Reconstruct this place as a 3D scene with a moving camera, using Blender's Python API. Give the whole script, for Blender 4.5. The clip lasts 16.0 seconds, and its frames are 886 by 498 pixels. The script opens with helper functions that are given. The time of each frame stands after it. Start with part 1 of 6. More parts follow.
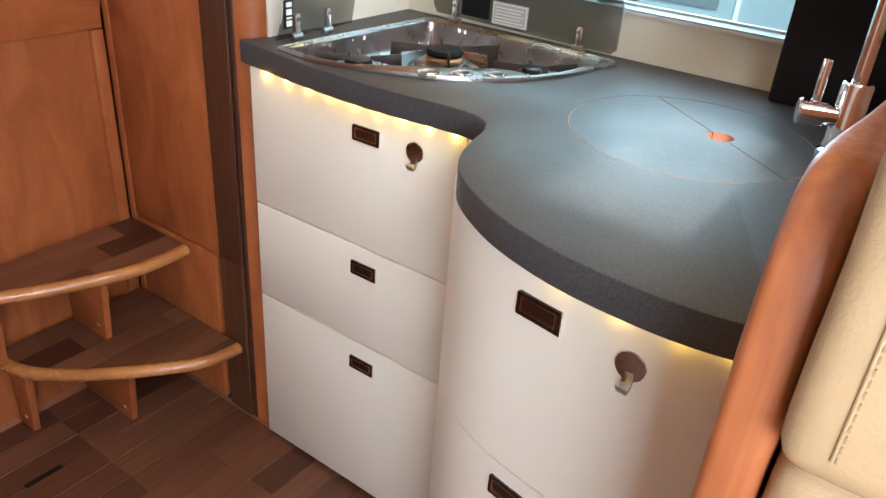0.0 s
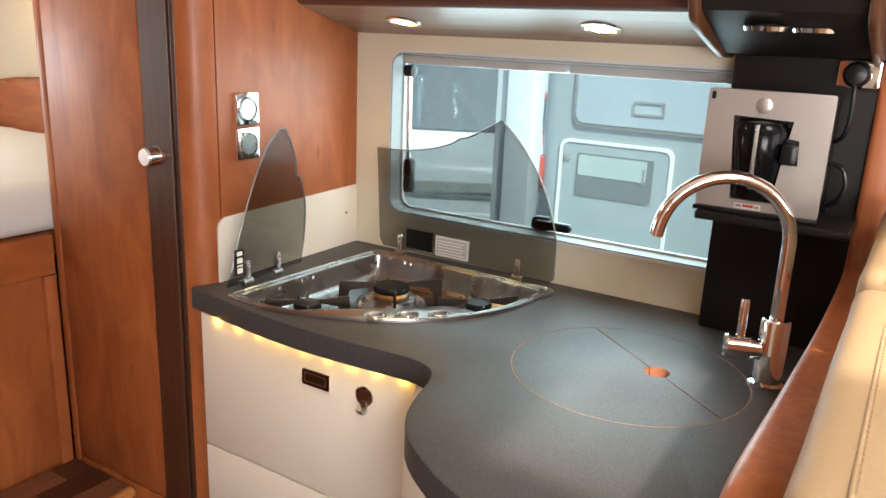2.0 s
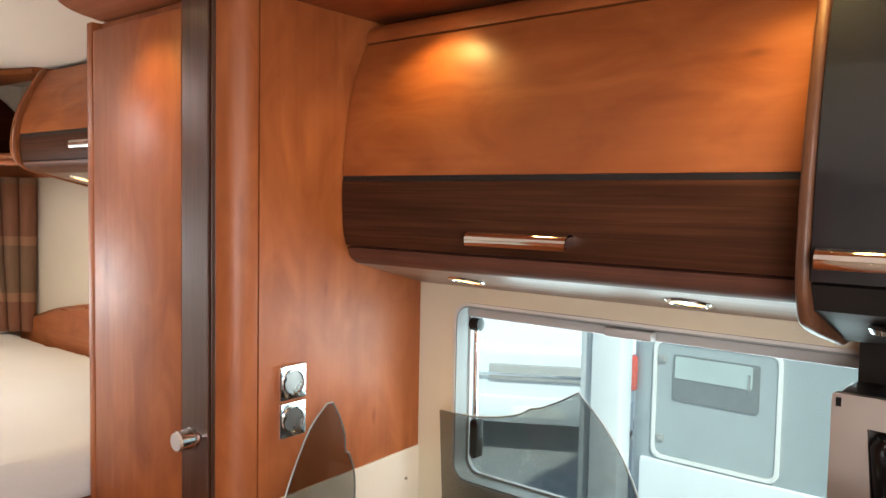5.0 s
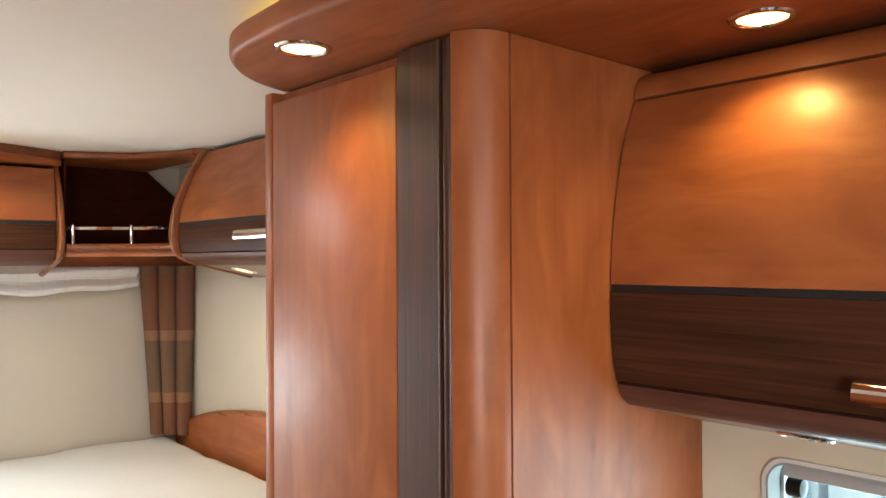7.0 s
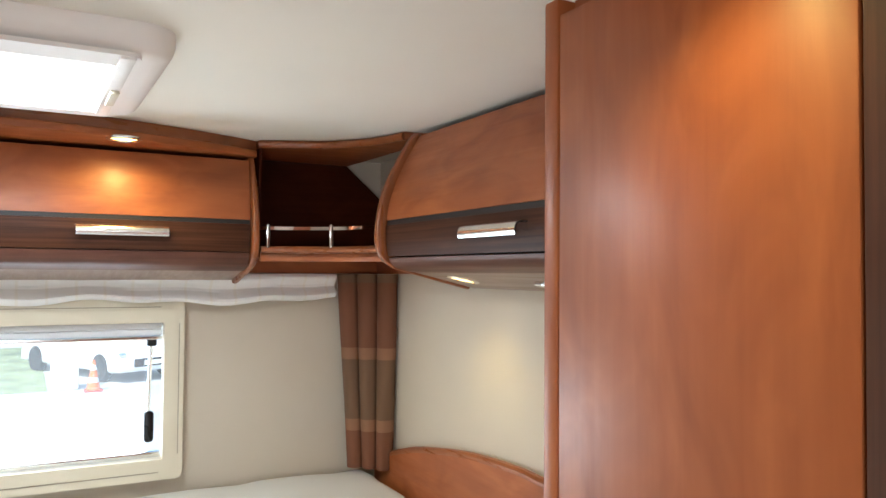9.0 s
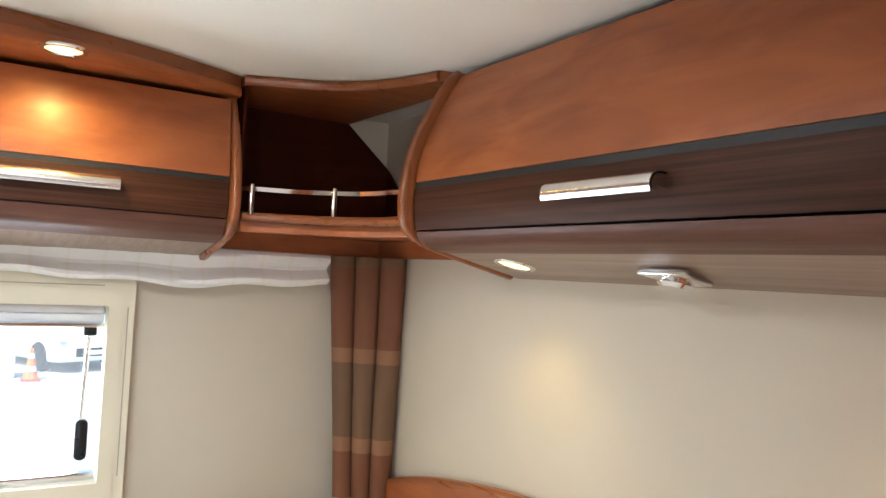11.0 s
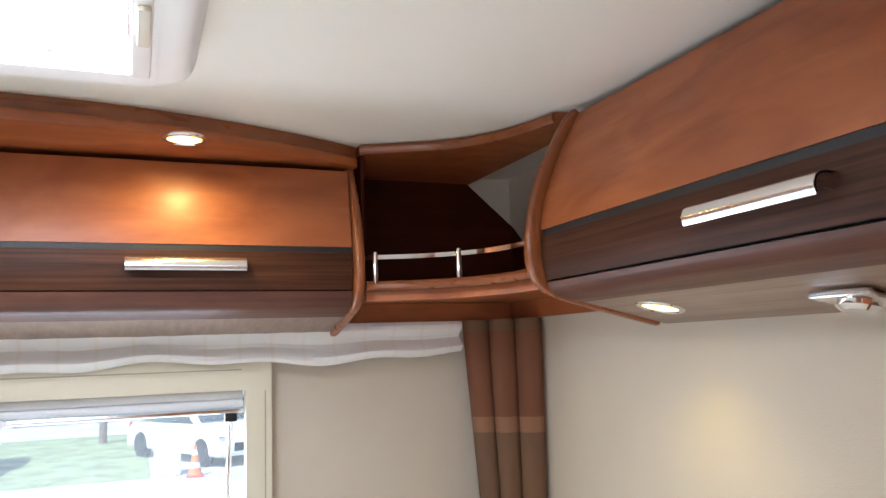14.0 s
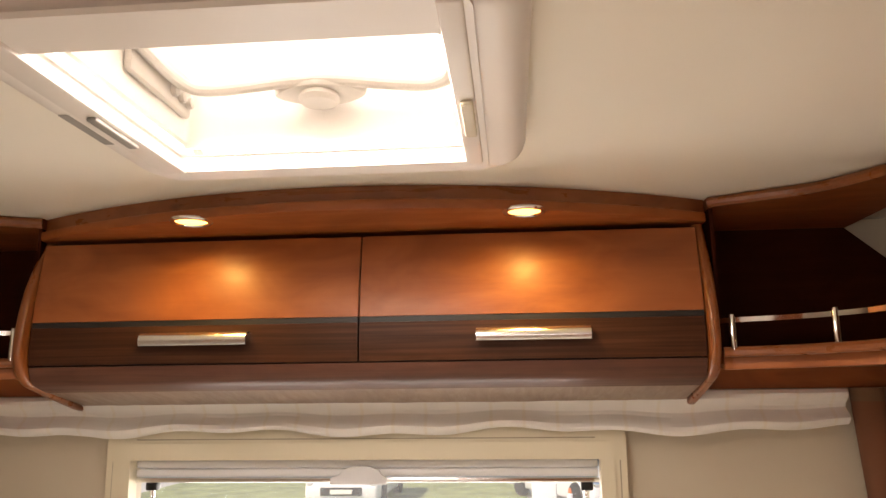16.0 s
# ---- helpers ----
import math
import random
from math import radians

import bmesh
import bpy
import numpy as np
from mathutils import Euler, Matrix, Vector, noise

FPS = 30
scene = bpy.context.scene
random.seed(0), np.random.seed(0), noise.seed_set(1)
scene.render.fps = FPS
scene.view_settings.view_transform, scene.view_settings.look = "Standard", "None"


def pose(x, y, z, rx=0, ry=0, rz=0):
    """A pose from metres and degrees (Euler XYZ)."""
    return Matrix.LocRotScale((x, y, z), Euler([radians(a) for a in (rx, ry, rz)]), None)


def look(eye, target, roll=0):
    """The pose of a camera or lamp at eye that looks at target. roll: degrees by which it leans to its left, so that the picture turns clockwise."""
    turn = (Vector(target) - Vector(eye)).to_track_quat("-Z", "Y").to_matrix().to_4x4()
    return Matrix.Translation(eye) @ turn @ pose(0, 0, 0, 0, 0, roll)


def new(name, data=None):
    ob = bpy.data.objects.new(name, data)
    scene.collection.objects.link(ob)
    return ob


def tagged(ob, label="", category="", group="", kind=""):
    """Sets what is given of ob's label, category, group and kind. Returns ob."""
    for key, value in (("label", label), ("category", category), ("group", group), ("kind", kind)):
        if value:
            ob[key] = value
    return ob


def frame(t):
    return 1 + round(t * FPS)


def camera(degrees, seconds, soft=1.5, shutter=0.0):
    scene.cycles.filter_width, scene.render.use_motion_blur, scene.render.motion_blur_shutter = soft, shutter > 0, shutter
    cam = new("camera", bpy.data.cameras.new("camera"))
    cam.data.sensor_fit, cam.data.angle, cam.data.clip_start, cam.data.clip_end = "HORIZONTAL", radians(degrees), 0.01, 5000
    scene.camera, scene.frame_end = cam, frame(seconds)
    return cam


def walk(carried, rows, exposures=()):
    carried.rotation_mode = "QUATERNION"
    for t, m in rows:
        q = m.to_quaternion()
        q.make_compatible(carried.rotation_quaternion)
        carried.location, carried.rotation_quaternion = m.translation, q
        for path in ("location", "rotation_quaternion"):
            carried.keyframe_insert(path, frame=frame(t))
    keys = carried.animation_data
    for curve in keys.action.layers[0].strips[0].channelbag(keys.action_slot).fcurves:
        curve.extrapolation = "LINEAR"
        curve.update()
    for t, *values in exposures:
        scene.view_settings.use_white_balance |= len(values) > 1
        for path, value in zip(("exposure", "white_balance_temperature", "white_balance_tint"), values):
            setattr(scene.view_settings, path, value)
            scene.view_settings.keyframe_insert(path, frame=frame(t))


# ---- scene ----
cam = camera(60.2, 16.0)
PATH = [
    (0, (-0.06, 0.047, 1.294), (-1.041, 1.498, 0.33), 4.5),
    (0.5, (-0.07, 0.053, 1.314), (-1.036, 1.58, 0.455), 4.6),
    (1, (-0.075, 0.055, 1.345), (-1.04, 1.64, 0.599), 4.4),
    (1.5, (-0.069, 0.059, 1.377), (-1.053, 1.679, 0.74), 3.7),
    (2, (-0.056, 0.062, 1.402), (-1.067, 1.704, 0.87), 2.5),
    (2.3, (-0.047, 0.07, 1.427), (-1.073, 1.717, 0.943), 2.1),
    (2.5, (-0.049, 0.065, 1.433), (-1.073, 1.727, 0.997), 1.8),
    (3, (-0.047, 0.071, 1.458), (-1.087, 1.744, 1.111), 1.3),
    (3.5, (-0.049, 0.079, 1.487), (-1.107, 1.755, 1.218), 1.0),
    (3.7, (-0.049, 0.083, 1.501), (-1.114, 1.758, 1.257), 1.0),
    (5.8, (-0.294, 0.37, 1.583), (-1.692, 1.799, 1.518), 1.2),
    (6, (-0.35, 0.381, 1.584), (-1.772, 1.786, 1.529), 1.0),
    (6.5, (-0.481, 0.386, 1.625), (-1.943, 1.75, 1.617), 0.1),
    (7, (-0.56, 0.408, 1.648), (-2.055, 1.736, 1.673), -0.3),
    (7.5, (-0.662, 0.481, 1.636), (-2.237, 1.713, 1.683), -0.4),
    (8, (-0.755, 0.541, 1.639), (-2.447, 1.606, 1.694), -0.1),
    (8.5, (-0.874, 0.539, 1.636), (-2.62, 1.513, 1.685), -0.1),
    (8.7, (-0.93, 0.532, 1.636), (-2.682, 1.495, 1.69), 0.2),
    (10.8, (-1.391, 0.607, 1.602), (-3.115, 1.617, 1.678), 2.8),
    (11, (-1.437, 0.607, 1.595), (-3.134, 1.663, 1.666), 3.1),
    (11.5, (-1.512, 0.613, 1.553), (-3.135, 1.781, 1.585), 3.2),
    (12, (-1.541, 0.629, 1.533), (-3.101, 1.881, 1.545), 3.1),
    (12.5, (-1.544, 0.637, 1.533), (-3.086, 1.909, 1.596), 2.1),
    (13, (-1.538, 0.641, 1.541), (-3.136, 1.836, 1.68), 0.6),
    (13.5, (-1.525, 0.647, 1.552), (-3.255, 1.632, 1.75), -0.9),
    (14, (-1.503, 0.647, 1.571), (-3.342, 1.39, 1.827), -1.9),
    (14.5, (-1.474, 0.642, 1.592), (-3.374, 1.175, 1.92), -2.8),
    (15, (-1.462, 0.644, 1.61), (-3.394, 0.978, 2.007), -2.9),
    (15.5, (-1.489, 0.656, 1.614), (-3.442, 0.748, 2.034), -2.1),
    (16, (-1.538, 0.687, 1.615), (-3.493, 0.516, 2.001), -0.6),
]
walk(cam, [(t, look(eye, target, roll)) for t, eye, target, roll in PATH],
     [(0, 0.98, 5800, 9), (1.5, 0.74, 6600, 14), (2.5, 0.66, 6850, 17), (3.5, 0.62, 7000, 20), (6, 0.58, 7000, 14), (7, 0.62, 6500, 11), (8.5, 0.52, 6000, 8), (11, 0.63, 6100, 9), (12.5, 0.68, 6150, 10), (13.5, 0.64, 5900, 10), (14, 0.52, 5800, 11), (14.6, 0.30, 7300, 14), (15.5, 0.05, 8200, 21), (16, -0.02, 8500, 22)])

# ---------------------------------------------------------------- light
world = bpy.data.worlds.new("sky")
scene.world = world
world.use_nodes = True
wn = world.node_tree
sky = wn.nodes.new("ShaderNodeTexSky")
sky.sky_type = "NISHITA"
sky.sun_disc = False
sky.sun_elevation, sky.sun_rotation = radians(48), radians(132)
wn.links.new(sky.outputs[0], wn.nodes["Background"].inputs[0])
wn.nodes["Background"].inputs[1].default_value = 0.15


def lamp(name, kind, at, aim, energy, colour, size=0.1, size_y=None, cone=120, blend=0.8):
    d = bpy.data.lights.new(name, kind)
    d.energy, d.color = energy, colour
    if kind == "AREA":
        d.shape, d.size, d.size_y = "RECTANGLE", size, size_y or size
    elif kind == "SPOT":
        d.spot_size, d.spot_blend, d.shadow_soft_size = radians(cone), blend, size
    elif kind == "SUN":
        d.angle = size
    ob = new(name, d)
    ob.matrix_world = look(at, aim)
    return ob


sun_dir = Vector((math.cos(radians(48)) * math.cos(radians(318)), math.cos(radians(48)) * math.sin(radians(318)), math.sin(radians(48))))
lamp("sun", "SUN", sun_dir * 30, (0, 0, 0), 4.6, (1, 0.94, 0.86), radians(2))
DAY = (0.93, 0.97, 1.0)
WARM = (1.0, 0.74, 0.24)
# daylight in the kitchen window, the rear window and the bed's roof hatch; the living area's openings (windscreen, side
# window, hatch) are unseen, added as fill
lamp("unseen_windscreen_light", "AREA", (2.36, 0.43, 1.45), (0, 0.43, 1.0), 7.5, DAY, 1.7, 0.75)
lamp("unseen_side_window_light", "AREA", (0.75, -0.57, 1.25), (0.4, 1.2, 0.8), 22, DAY, 0.9, 0.5)
lamp("unseen_living_hatch_light", "AREA", (0.55, 0.35, 1.99), (0.3, 0.5, 0), 14, DAY, 0.6, 0.5)
lamp("kitchen_window_light", "AREA", (-0.72, 1.60, 1.22), (-0.72, 0, 0.95), 4.0, DAY, 0.7, 0.34)
lamp("rear_window_light", "AREA", (-3.2, 0.39, 1.30), (-1.6, 0.39, 1.75), 5.5, DAY, 0.88, 0.32)
lamp("bed_hatch_light", "AREA", (-2.29, 0.455, 1.945), (-2.29, 0.455, 0), 6.0, DAY, 0.34, 0.32)

# ---------------------------------------------------------------- materials


def node(nt, kind, **values):
    n = nt.nodes.new(kind)
    for key, value in values.items():
        n.inputs[key.replace("_", " ")].default_value = value
    return n


def material(name, rough=0.5, metal=0.0, spec=0.5, colour=(0.8, 0.8, 0.8)):
    m = bpy.data.materials.new(name)
    m.use_nodes = True
    b = m.node_tree.nodes["Principled BSDF"]
    b.inputs["Base Color"].default_value = (*colour, 1)
    b.inputs["Roughness"].default_value, b.inputs["Metallic"].default_value = rough, metal
    b.inputs["Specular IOR Level"].default_value = spec
    return m, m.node_tree, b


def ramp(nt, stops):
    r = nt.nodes.new("ShaderNodeValToRGB")
    while len(r.color_ramp.elements) < len(stops):
        r.color_ramp.elements.new(0.5)
    for e, (p, c) in zip(r.color_ramp.elements, stops):
        e.position, e.color = p, (*c, 1)
    return r


def coords(nt, scale, offset_random=False):
    tc = nt.nodes.new("ShaderNodeTexCoord")
    mp = nt.nodes.new("ShaderNodeMapping")
    mp.inputs["Scale"].default_value = scale
    nt.links.new(tc.outputs["Object"], mp.inputs["Vector"])
    if offset_random:
        oi = nt.nodes.new("ShaderNodeObjectInfo")
        mul = nt.nodes.new("ShaderNodeVectorMath")
        mul.operation = "SCALE"
        cmb = nt.nodes.new("ShaderNodeCombineXYZ")
        for k in range(3):
            nt.links.new(oi.outputs["Random"], cmb.inputs[k])
        nt.links.new(cmb.outputs[0], mul.inputs[0])
        mul.inputs["Scale"].default_value = 40
        nt.links.new(mul.outputs[0], mp.inputs["Location"])
    return mp.outputs[0]


def bump(nt, b, height, strength, distance):
    n = nt.nodes.new("ShaderNodeBump")
    n.inputs["Strength"].default_value, n.inputs["Distance"].default_value = strength, distance
    nt.links.new(height, n.inputs["Height"])
    nt.links.new(n.outputs[0], b.inputs["Normal"])


def wood(name, dark, mid, light, along, rough=0.46, grain=1.0, coat=0.08, mottle=0.68, spec=0.5, slow_scale=(9, 6.0)):
    """Veneer with fine grain and pores along one axis, and slow mottling."""
    m, nt, b = material(name, rough, 0.0, spec)
    scale = [60 * grain, 60 * grain, 60 * grain]
    scale["xyz".index(along)] = 2.2
    slow = [slow_scale[0]] * 3
    slow["xyz".index(along)] = slow_scale[1]
    fine = node(nt, "ShaderNodeTexNoise", Scale=1.0, Detail=6.0, Roughness=0.65, Distortion=0.6)
    nt.links.new(coords(nt, scale, True), fine.inputs["Vector"])
    broad = node(nt, "ShaderNodeTexNoise", Scale=1.0, Detail=3.0, Roughness=0.55, Distortion=1.2)
    nt.links.new(coords(nt, slow, True), broad.inputs["Vector"])
    mix = nt.nodes.new("ShaderNodeMix")
    mix.inputs["Factor"].default_value = mottle
    nt.links.new(fine.outputs["Fac"], mix.inputs["A"])
    nt.links.new(broad.outputs["Fac"], mix.inputs["B"])
    r = ramp(nt, [(0.32, dark), (0.5, mid), (0.68, light)])
    nt.links.new(mix.outputs["Result"], r.inputs[0])
    flecks = node(nt, "ShaderNodeTexVoronoi", Scale=1.0)
    fs = [13, 13, 13]
    fs["xyz".index(along)] = 4.5
    nt.links.new(coords(nt, fs, True), flecks.inputs["Vector"])
    fr = node(nt, "ShaderNodeMapRange", From_Min=0.03, From_Max=0.10, To_Min=0.45, To_Max=0.0)
    nt.links.new(flecks.outputs["Distance"], fr.inputs["Value"])
    rare = nt.nodes.new("ShaderNodeMath")
    rare.operation = "GREATER_THAN"
    rare.inputs[1].default_value = 0.80
    sepc = nt.nodes.new("ShaderNodeSeparateColor")
    nt.links.new(flecks.outputs["Color"], sepc.inputs[0])
    nt.links.new(sepc.outputs[0], rare.inputs[0])
    both = nt.nodes.new("ShaderNodeMath")
    both.operation = "MULTIPLY"
    nt.links.new(fr.outputs[0], both.inputs[0])
    nt.links.new(rare.outputs[0], both.inputs[1])
    fm = nt.nodes.new("ShaderNodeMix")
    fm.data_type = "RGBA"
    fm.inputs[7].default_value = (*[c * 0.35 for c in dark], 1)
    nt.links.new(both.outputs[0], fm.inputs[0])
    nt.links.new(r.outputs[0], fm.inputs[6])
    nt.links.new(fm.outputs[2], b.inputs["Base Color"])
    b.inputs["Coat Weight"].default_value, b.inputs["Coat Roughness"].default_value = coat, 0.27
    rr = node(nt, "ShaderNodeMapRange", From_Min=0.3, From_Max=0.7, To_Min=rough + 0.06, To_Max=rough - 0.06)
    nt.links.new(fine.outputs["Fac"], rr.inputs["Value"])
    nt.links.new(rr.outputs[0], b.inputs["Roughness"])
    bump(nt, b, fine.outputs["Fac"], 0.12, 0.0006)
    return m


def surface(name, colour, rough, vary=0.06, scale=6.0, fine=300.0, strength=0.1, depth=0.0004, metal=0.0, spec=0.5, stretch=(1, 1, 1)):
    """A plain surface with slow tone changes and a fine relief."""
    m, nt, b = material(name, rough, metal, spec, colour)
    slow = node(nt, "ShaderNodeTexNoise", Scale=scale, Detail=4.0)
    nt.links.new(coords(nt, stretch), slow.inputs["Vector"])
    lo = tuple(c * (1 - vary) for c in colour)
    hi = tuple(min(1, c * (1 + vary)) for c in colour)
    r = ramp(nt, [(0.3, lo), (0.7, hi)])
    nt.links.new(slow.outputs["Fac"], r.inputs[0])
    nt.links.new(r.outputs[0], b.inputs["Base Color"])
    f = node(nt, "ShaderNodeTexNoise", Scale=fine, Detail=2.0)
    nt.links.new(coords(nt, stretch), f.inputs["Vector"])
    bump(nt, b, f.outputs["Fac"], strength, depth)
    rr = node(nt, "ShaderNodeMapRange", From_Min=0.3, From_Max=0.7, To_Min=max(0.02, rough * 0.88), To_Max=min(1, rough * 1.12))
    nt.links.new(slow.outputs["Fac"], rr.inputs["Value"])
    nt.links.new(rr.outputs[0], b.inputs["Roughness"])
    return m


def speckled_top(name):
    """Anthracite laminate: a pearl relief with paler flecks."""
    m, nt, b = material(name, 0.42)
    f = node(nt, "ShaderNodeTexNoise", Scale=420.0, Detail=3.0, Roughness=0.7)
    nt.links.new(coords(nt, (1, 1, 1)), f.inputs["Vector"])
    r = ramp(nt, [(0.36, (0.027, 0.027, 0.0285)), (0.52, (0.044, 0.0437, 0.045)), (0.68, (0.066, 0.065, 0.065))])
    nt.links.new(f.outputs["Fac"], r.inputs[0])
    slow = node(nt, "ShaderNodeTexNoise", Scale=7.0, Detail=4.0)
    nt.links.new(coords(nt, (1, 1, 1)), slow.inputs["Vector"])
    rr = node(nt, "ShaderNodeMapRange", From_Min=0.3, From_Max=0.7, To_Min=0.43, To_Max=0.53)
    nt.links.new(slow.outputs["Fac"], rr.inputs["Value"])
    nt.links.new(rr.outputs[0], b.inputs["Roughness"])
    nt.links.new(r.outputs[0], b.inputs["Base Color"])
    bump(nt, b, f.outputs["Fac"], 0.35, 0.0007)
    return m


def glow(name, colour, strength):
    m, nt, b = material(name)
    b.inputs["Base Color"].default_value = (*colour, 1)
    b.inputs["Emission Color"].default_value = (*colour, 1)
    b.inputs["Emission Strength"].default_value = strength
    return m


def glass(name, tint, rough=0.0, glare_veil=0.0):
    """A thin pane: mostly transparent, with a Fresnel gloss and a milky veil that stands in for glare."""
    m = bpy.data.materials.new(name)
    m.use_nodes = True
    nt = m.node_tree
    nt.nodes.remove(nt.nodes["Principled BSDF"])
    tr = nt.nodes.new("ShaderNodeBsdfTransparent")
    tr.inputs[0].default_value = (*tint, 1)
    gl = nt.nodes.new("ShaderNodeBsdfGlossy")
    gl.inputs["Roughness"].default_value = rough
    lw = nt.nodes.new("ShaderNodeLayerWeight")
    lw.inputs["Blend"].default_value = 0.5
    pw = nt.nodes.new("ShaderNodeMath")
    pw.operation = "POWER"
    nt.links.new(lw.outputs["Facing"], pw.inputs[0])
    pw.inputs[1].default_value = 4.0
    fr = nt.nodes.new("ShaderNodeMath")
    fr.operation = "MULTIPLY_ADD"
    nt.links.new(pw.outputs[0], fr.inputs[0])
    fr.inputs[1].default_value, fr.inputs[2].default_value = 0.5, 0.03
    mx = nt.nodes.new("ShaderNodeMixShader")
    nt.links.new(fr.outputs[0], mx.inputs[0])
    body = tr
    if glare_veil:
        veil_bsdf = nt.nodes.new("ShaderNodeBsdfTranslucent")
        veil_bsdf.inputs[0].default_value = (*tint, 1)
        body = nt.nodes.new("ShaderNodeMixShader")
        body.inputs[0].default_value = glare_veil
        nt.links.new(tr.outputs[0], body.inputs[1])
        nt.links.new(veil_bsdf.outputs[0], body.inputs[2])
    nt.links.new(body.outputs[0], mx.inputs[1])
    nt.links.new(gl.outputs[0], mx.inputs[2])
    nt.links.new(mx.outputs[0], nt.nodes["Material Output"].inputs[0])
    return m


CH_D, CH_M, CH_L = (0.255, 0.068, 0.018), (0.33, 0.094, 0.026), (0.405, 0.125, 0.037)
cherry_z = wood("cherry_upright", CH_D, CH_M, CH_L, "z", 0.48, 0.9, 0.18, 0.80, 0.4, (12, 5.0))
cherry_x = wood("cherry_along", CH_D, CH_M, CH_L, "x", 0.48, 0.9, 0.18, 0.80, 0.4, (12, 5.0))
cherry_y = wood("cherry_across", CH_D, CH_M, CH_L, "y", 0.48, 0.9, 0.18, 0.80, 0.4, (12, 5.0))
ED = ((0.19, 0.052, 0.015), (0.25, 0.075, 0.022), (0.31, 0.10, 0.032))
cherry_edge = wood("cherry_solid_edge", *ED, "z", 0.30, 0.8, 0.25)
cherry_edge_x = wood("cherry_solid_edge_along", *ED, "x", 0.30, 0.8, 0.25)
cherry_edge_y = wood("cherry_solid_edge_across", *ED, "y", 0.30, 0.8, 0.25)
WA_D, WA_M, WA_L = (0.028, 0.0095, 0.0048), (0.060, 0.0215, 0.0102), (0.100, 0.038, 0.0185)
walnut_x = wood("walnut_along", WA_D, WA_M, WA_L, "x", 0.44, 2.4, 0.0, 0.35, 0.16, (26, 2.0))
walnut_y = wood("walnut_across", WA_D, WA_M, WA_L, "y", 0.44, 2.4, 0.0, 0.35, 0.16, (26, 2.0))
walnut_z = wood("walnut_upright", WA_D, WA_M, WA_L, "z", 0.38, 2.0, 0.10, 0.35, 0.5, (26, 2.0))
pelmet_x = wood("walnut_pelmet_along", (0.072, 0.029, 0.019), (0.113, 0.047, 0.0315), (0.155, 0.068, 0.045), "x", 0.42, 1.2, 0.05, 0.3, 0.22)
pelmet_y = wood("walnut_pelmet_across", (0.072, 0.029, 0.019), (0.113, 0.047, 0.0315), (0.155, 0.068, 0.045), "y", 0.42, 1.2, 0.05, 0.3, 0.22)
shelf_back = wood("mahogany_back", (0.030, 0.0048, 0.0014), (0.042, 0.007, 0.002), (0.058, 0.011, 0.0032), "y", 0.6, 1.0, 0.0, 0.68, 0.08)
under_x = wood("taupe_underside", (0.215, 0.14, 0.10), (0.25, 0.168, 0.123), (0.285, 0.195, 0.145), "x", 0.36, 1.2, 0.2, 0.3)
oak_edge = wood("golden_edge", (0.30, 0.11, 0.03), (0.42, 0.17, 0.05), (0.52, 0.23, 0.075), "y", 0.26, 0.8, 0.3)
board_edge = wood("rail_edge", (0.27, 0.075, 0.025), (0.36, 0.11, 0.037), (0.43, 0.145, 0.05), "z", 0.42, 1.3, 0.05, 0.4)
cheek_brown = wood("brown_cheek", (0.07, 0.026, 0.012), (0.10, 0.039, 0.018), (0.135, 0.055, 0.026), "z", 0.42, 0.9, 0.1, 0.4, 0.35)
cream = surface("cream_laminate", (0.74, 0.68, 0.575), 0.38, 0.03, 3, 700, 0.05, 0.0002)
cream_plastic = surface("cream_plastic", (0.66, 0.60, 0.46), 0.45, 0.04, 4, 500, 0.08, 0.0003)
wall_beige = surface("beige_wall_covering", (0.55, 0.485, 0.385), 0.75, 0.05, 3, 420, 0.35, 0.0008)
ceiling_cloth = surface("ceiling_lining", (0.85, 0.82, 0.735), 0.8, 0.03, 2, 500, 0.25, 0.0006)
anthracite = speckled_top("anthracite_worktop")
dark_panel = surface("dark_brown_panel", (0.0125, 0.010, 0.0088), 0.6, 0.12, 8, 500, 0.2, 0.0004, spec=0.18)
black_gap = surface("black_joint_and_gap_shade", (0.012, 0.011, 0.011), 0.5, 0.1)
black_plastic = surface("black_plastic", (0.006, 0.006, 0.0065), 0.3, 0.1, spec=0.3)
jug_black = surface("glossy_black_jug", (0.004, 0.004, 0.0042), 0.16, 0.1, spec=0.16)
steel = surface("brushed_steel", (0.38, 0.36, 0.345), 0.28, 0.08, 12, 900, 0.12, 0.0002, metal=1.0)
steel_dark = surface("steel_tray", (0.42, 0.40, 0.385), 0.28, 0.1, 12, 900, 0.1, 0.0002, metal=1.0)
silver = surface("silver_front", (0.46, 0.425, 0.39), 0.42, 0.04, 6, 900, 0.1, 0.0002, metal=0.85)
alu = surface("satin_aluminium", (0.80, 0.80, 0.80), 0.22, 0.04, 8, 900, 0.05, 0.0001, metal=1.0)
chrome, _, _ = material("chrome", 0.05, 1.0, 0.5, (0.86, 0.86, 0.87))
bronze, _, _ = material("dark_mirror", 0.10, 0.5, 0.5, (0.045, 0.020, 0.010))
bronze_rim, _, _ = material("dark_bronze_rim", 0.22, 0.6, 0.5, (0.035, 0.017, 0.011))
brass, _, _ = material("burner_brass", 0.3, 1.0, 0.5, (0.55, 0.33, 0.17))
iron = surface("dark_steel", (0.060, 0.044, 0.036), 0.38, 0.2, 40, 600, 0.2, 0.0004, metal=0.6)
mdf = surface("brown_board_edge", (0.40, 0.17, 0.09), 0.7, 0.1, 60)
linen = surface("white_sheet", (0.62, 0.62, 0.60), 0.85, 0.03, 5, 260, 0.5, 0.0014)
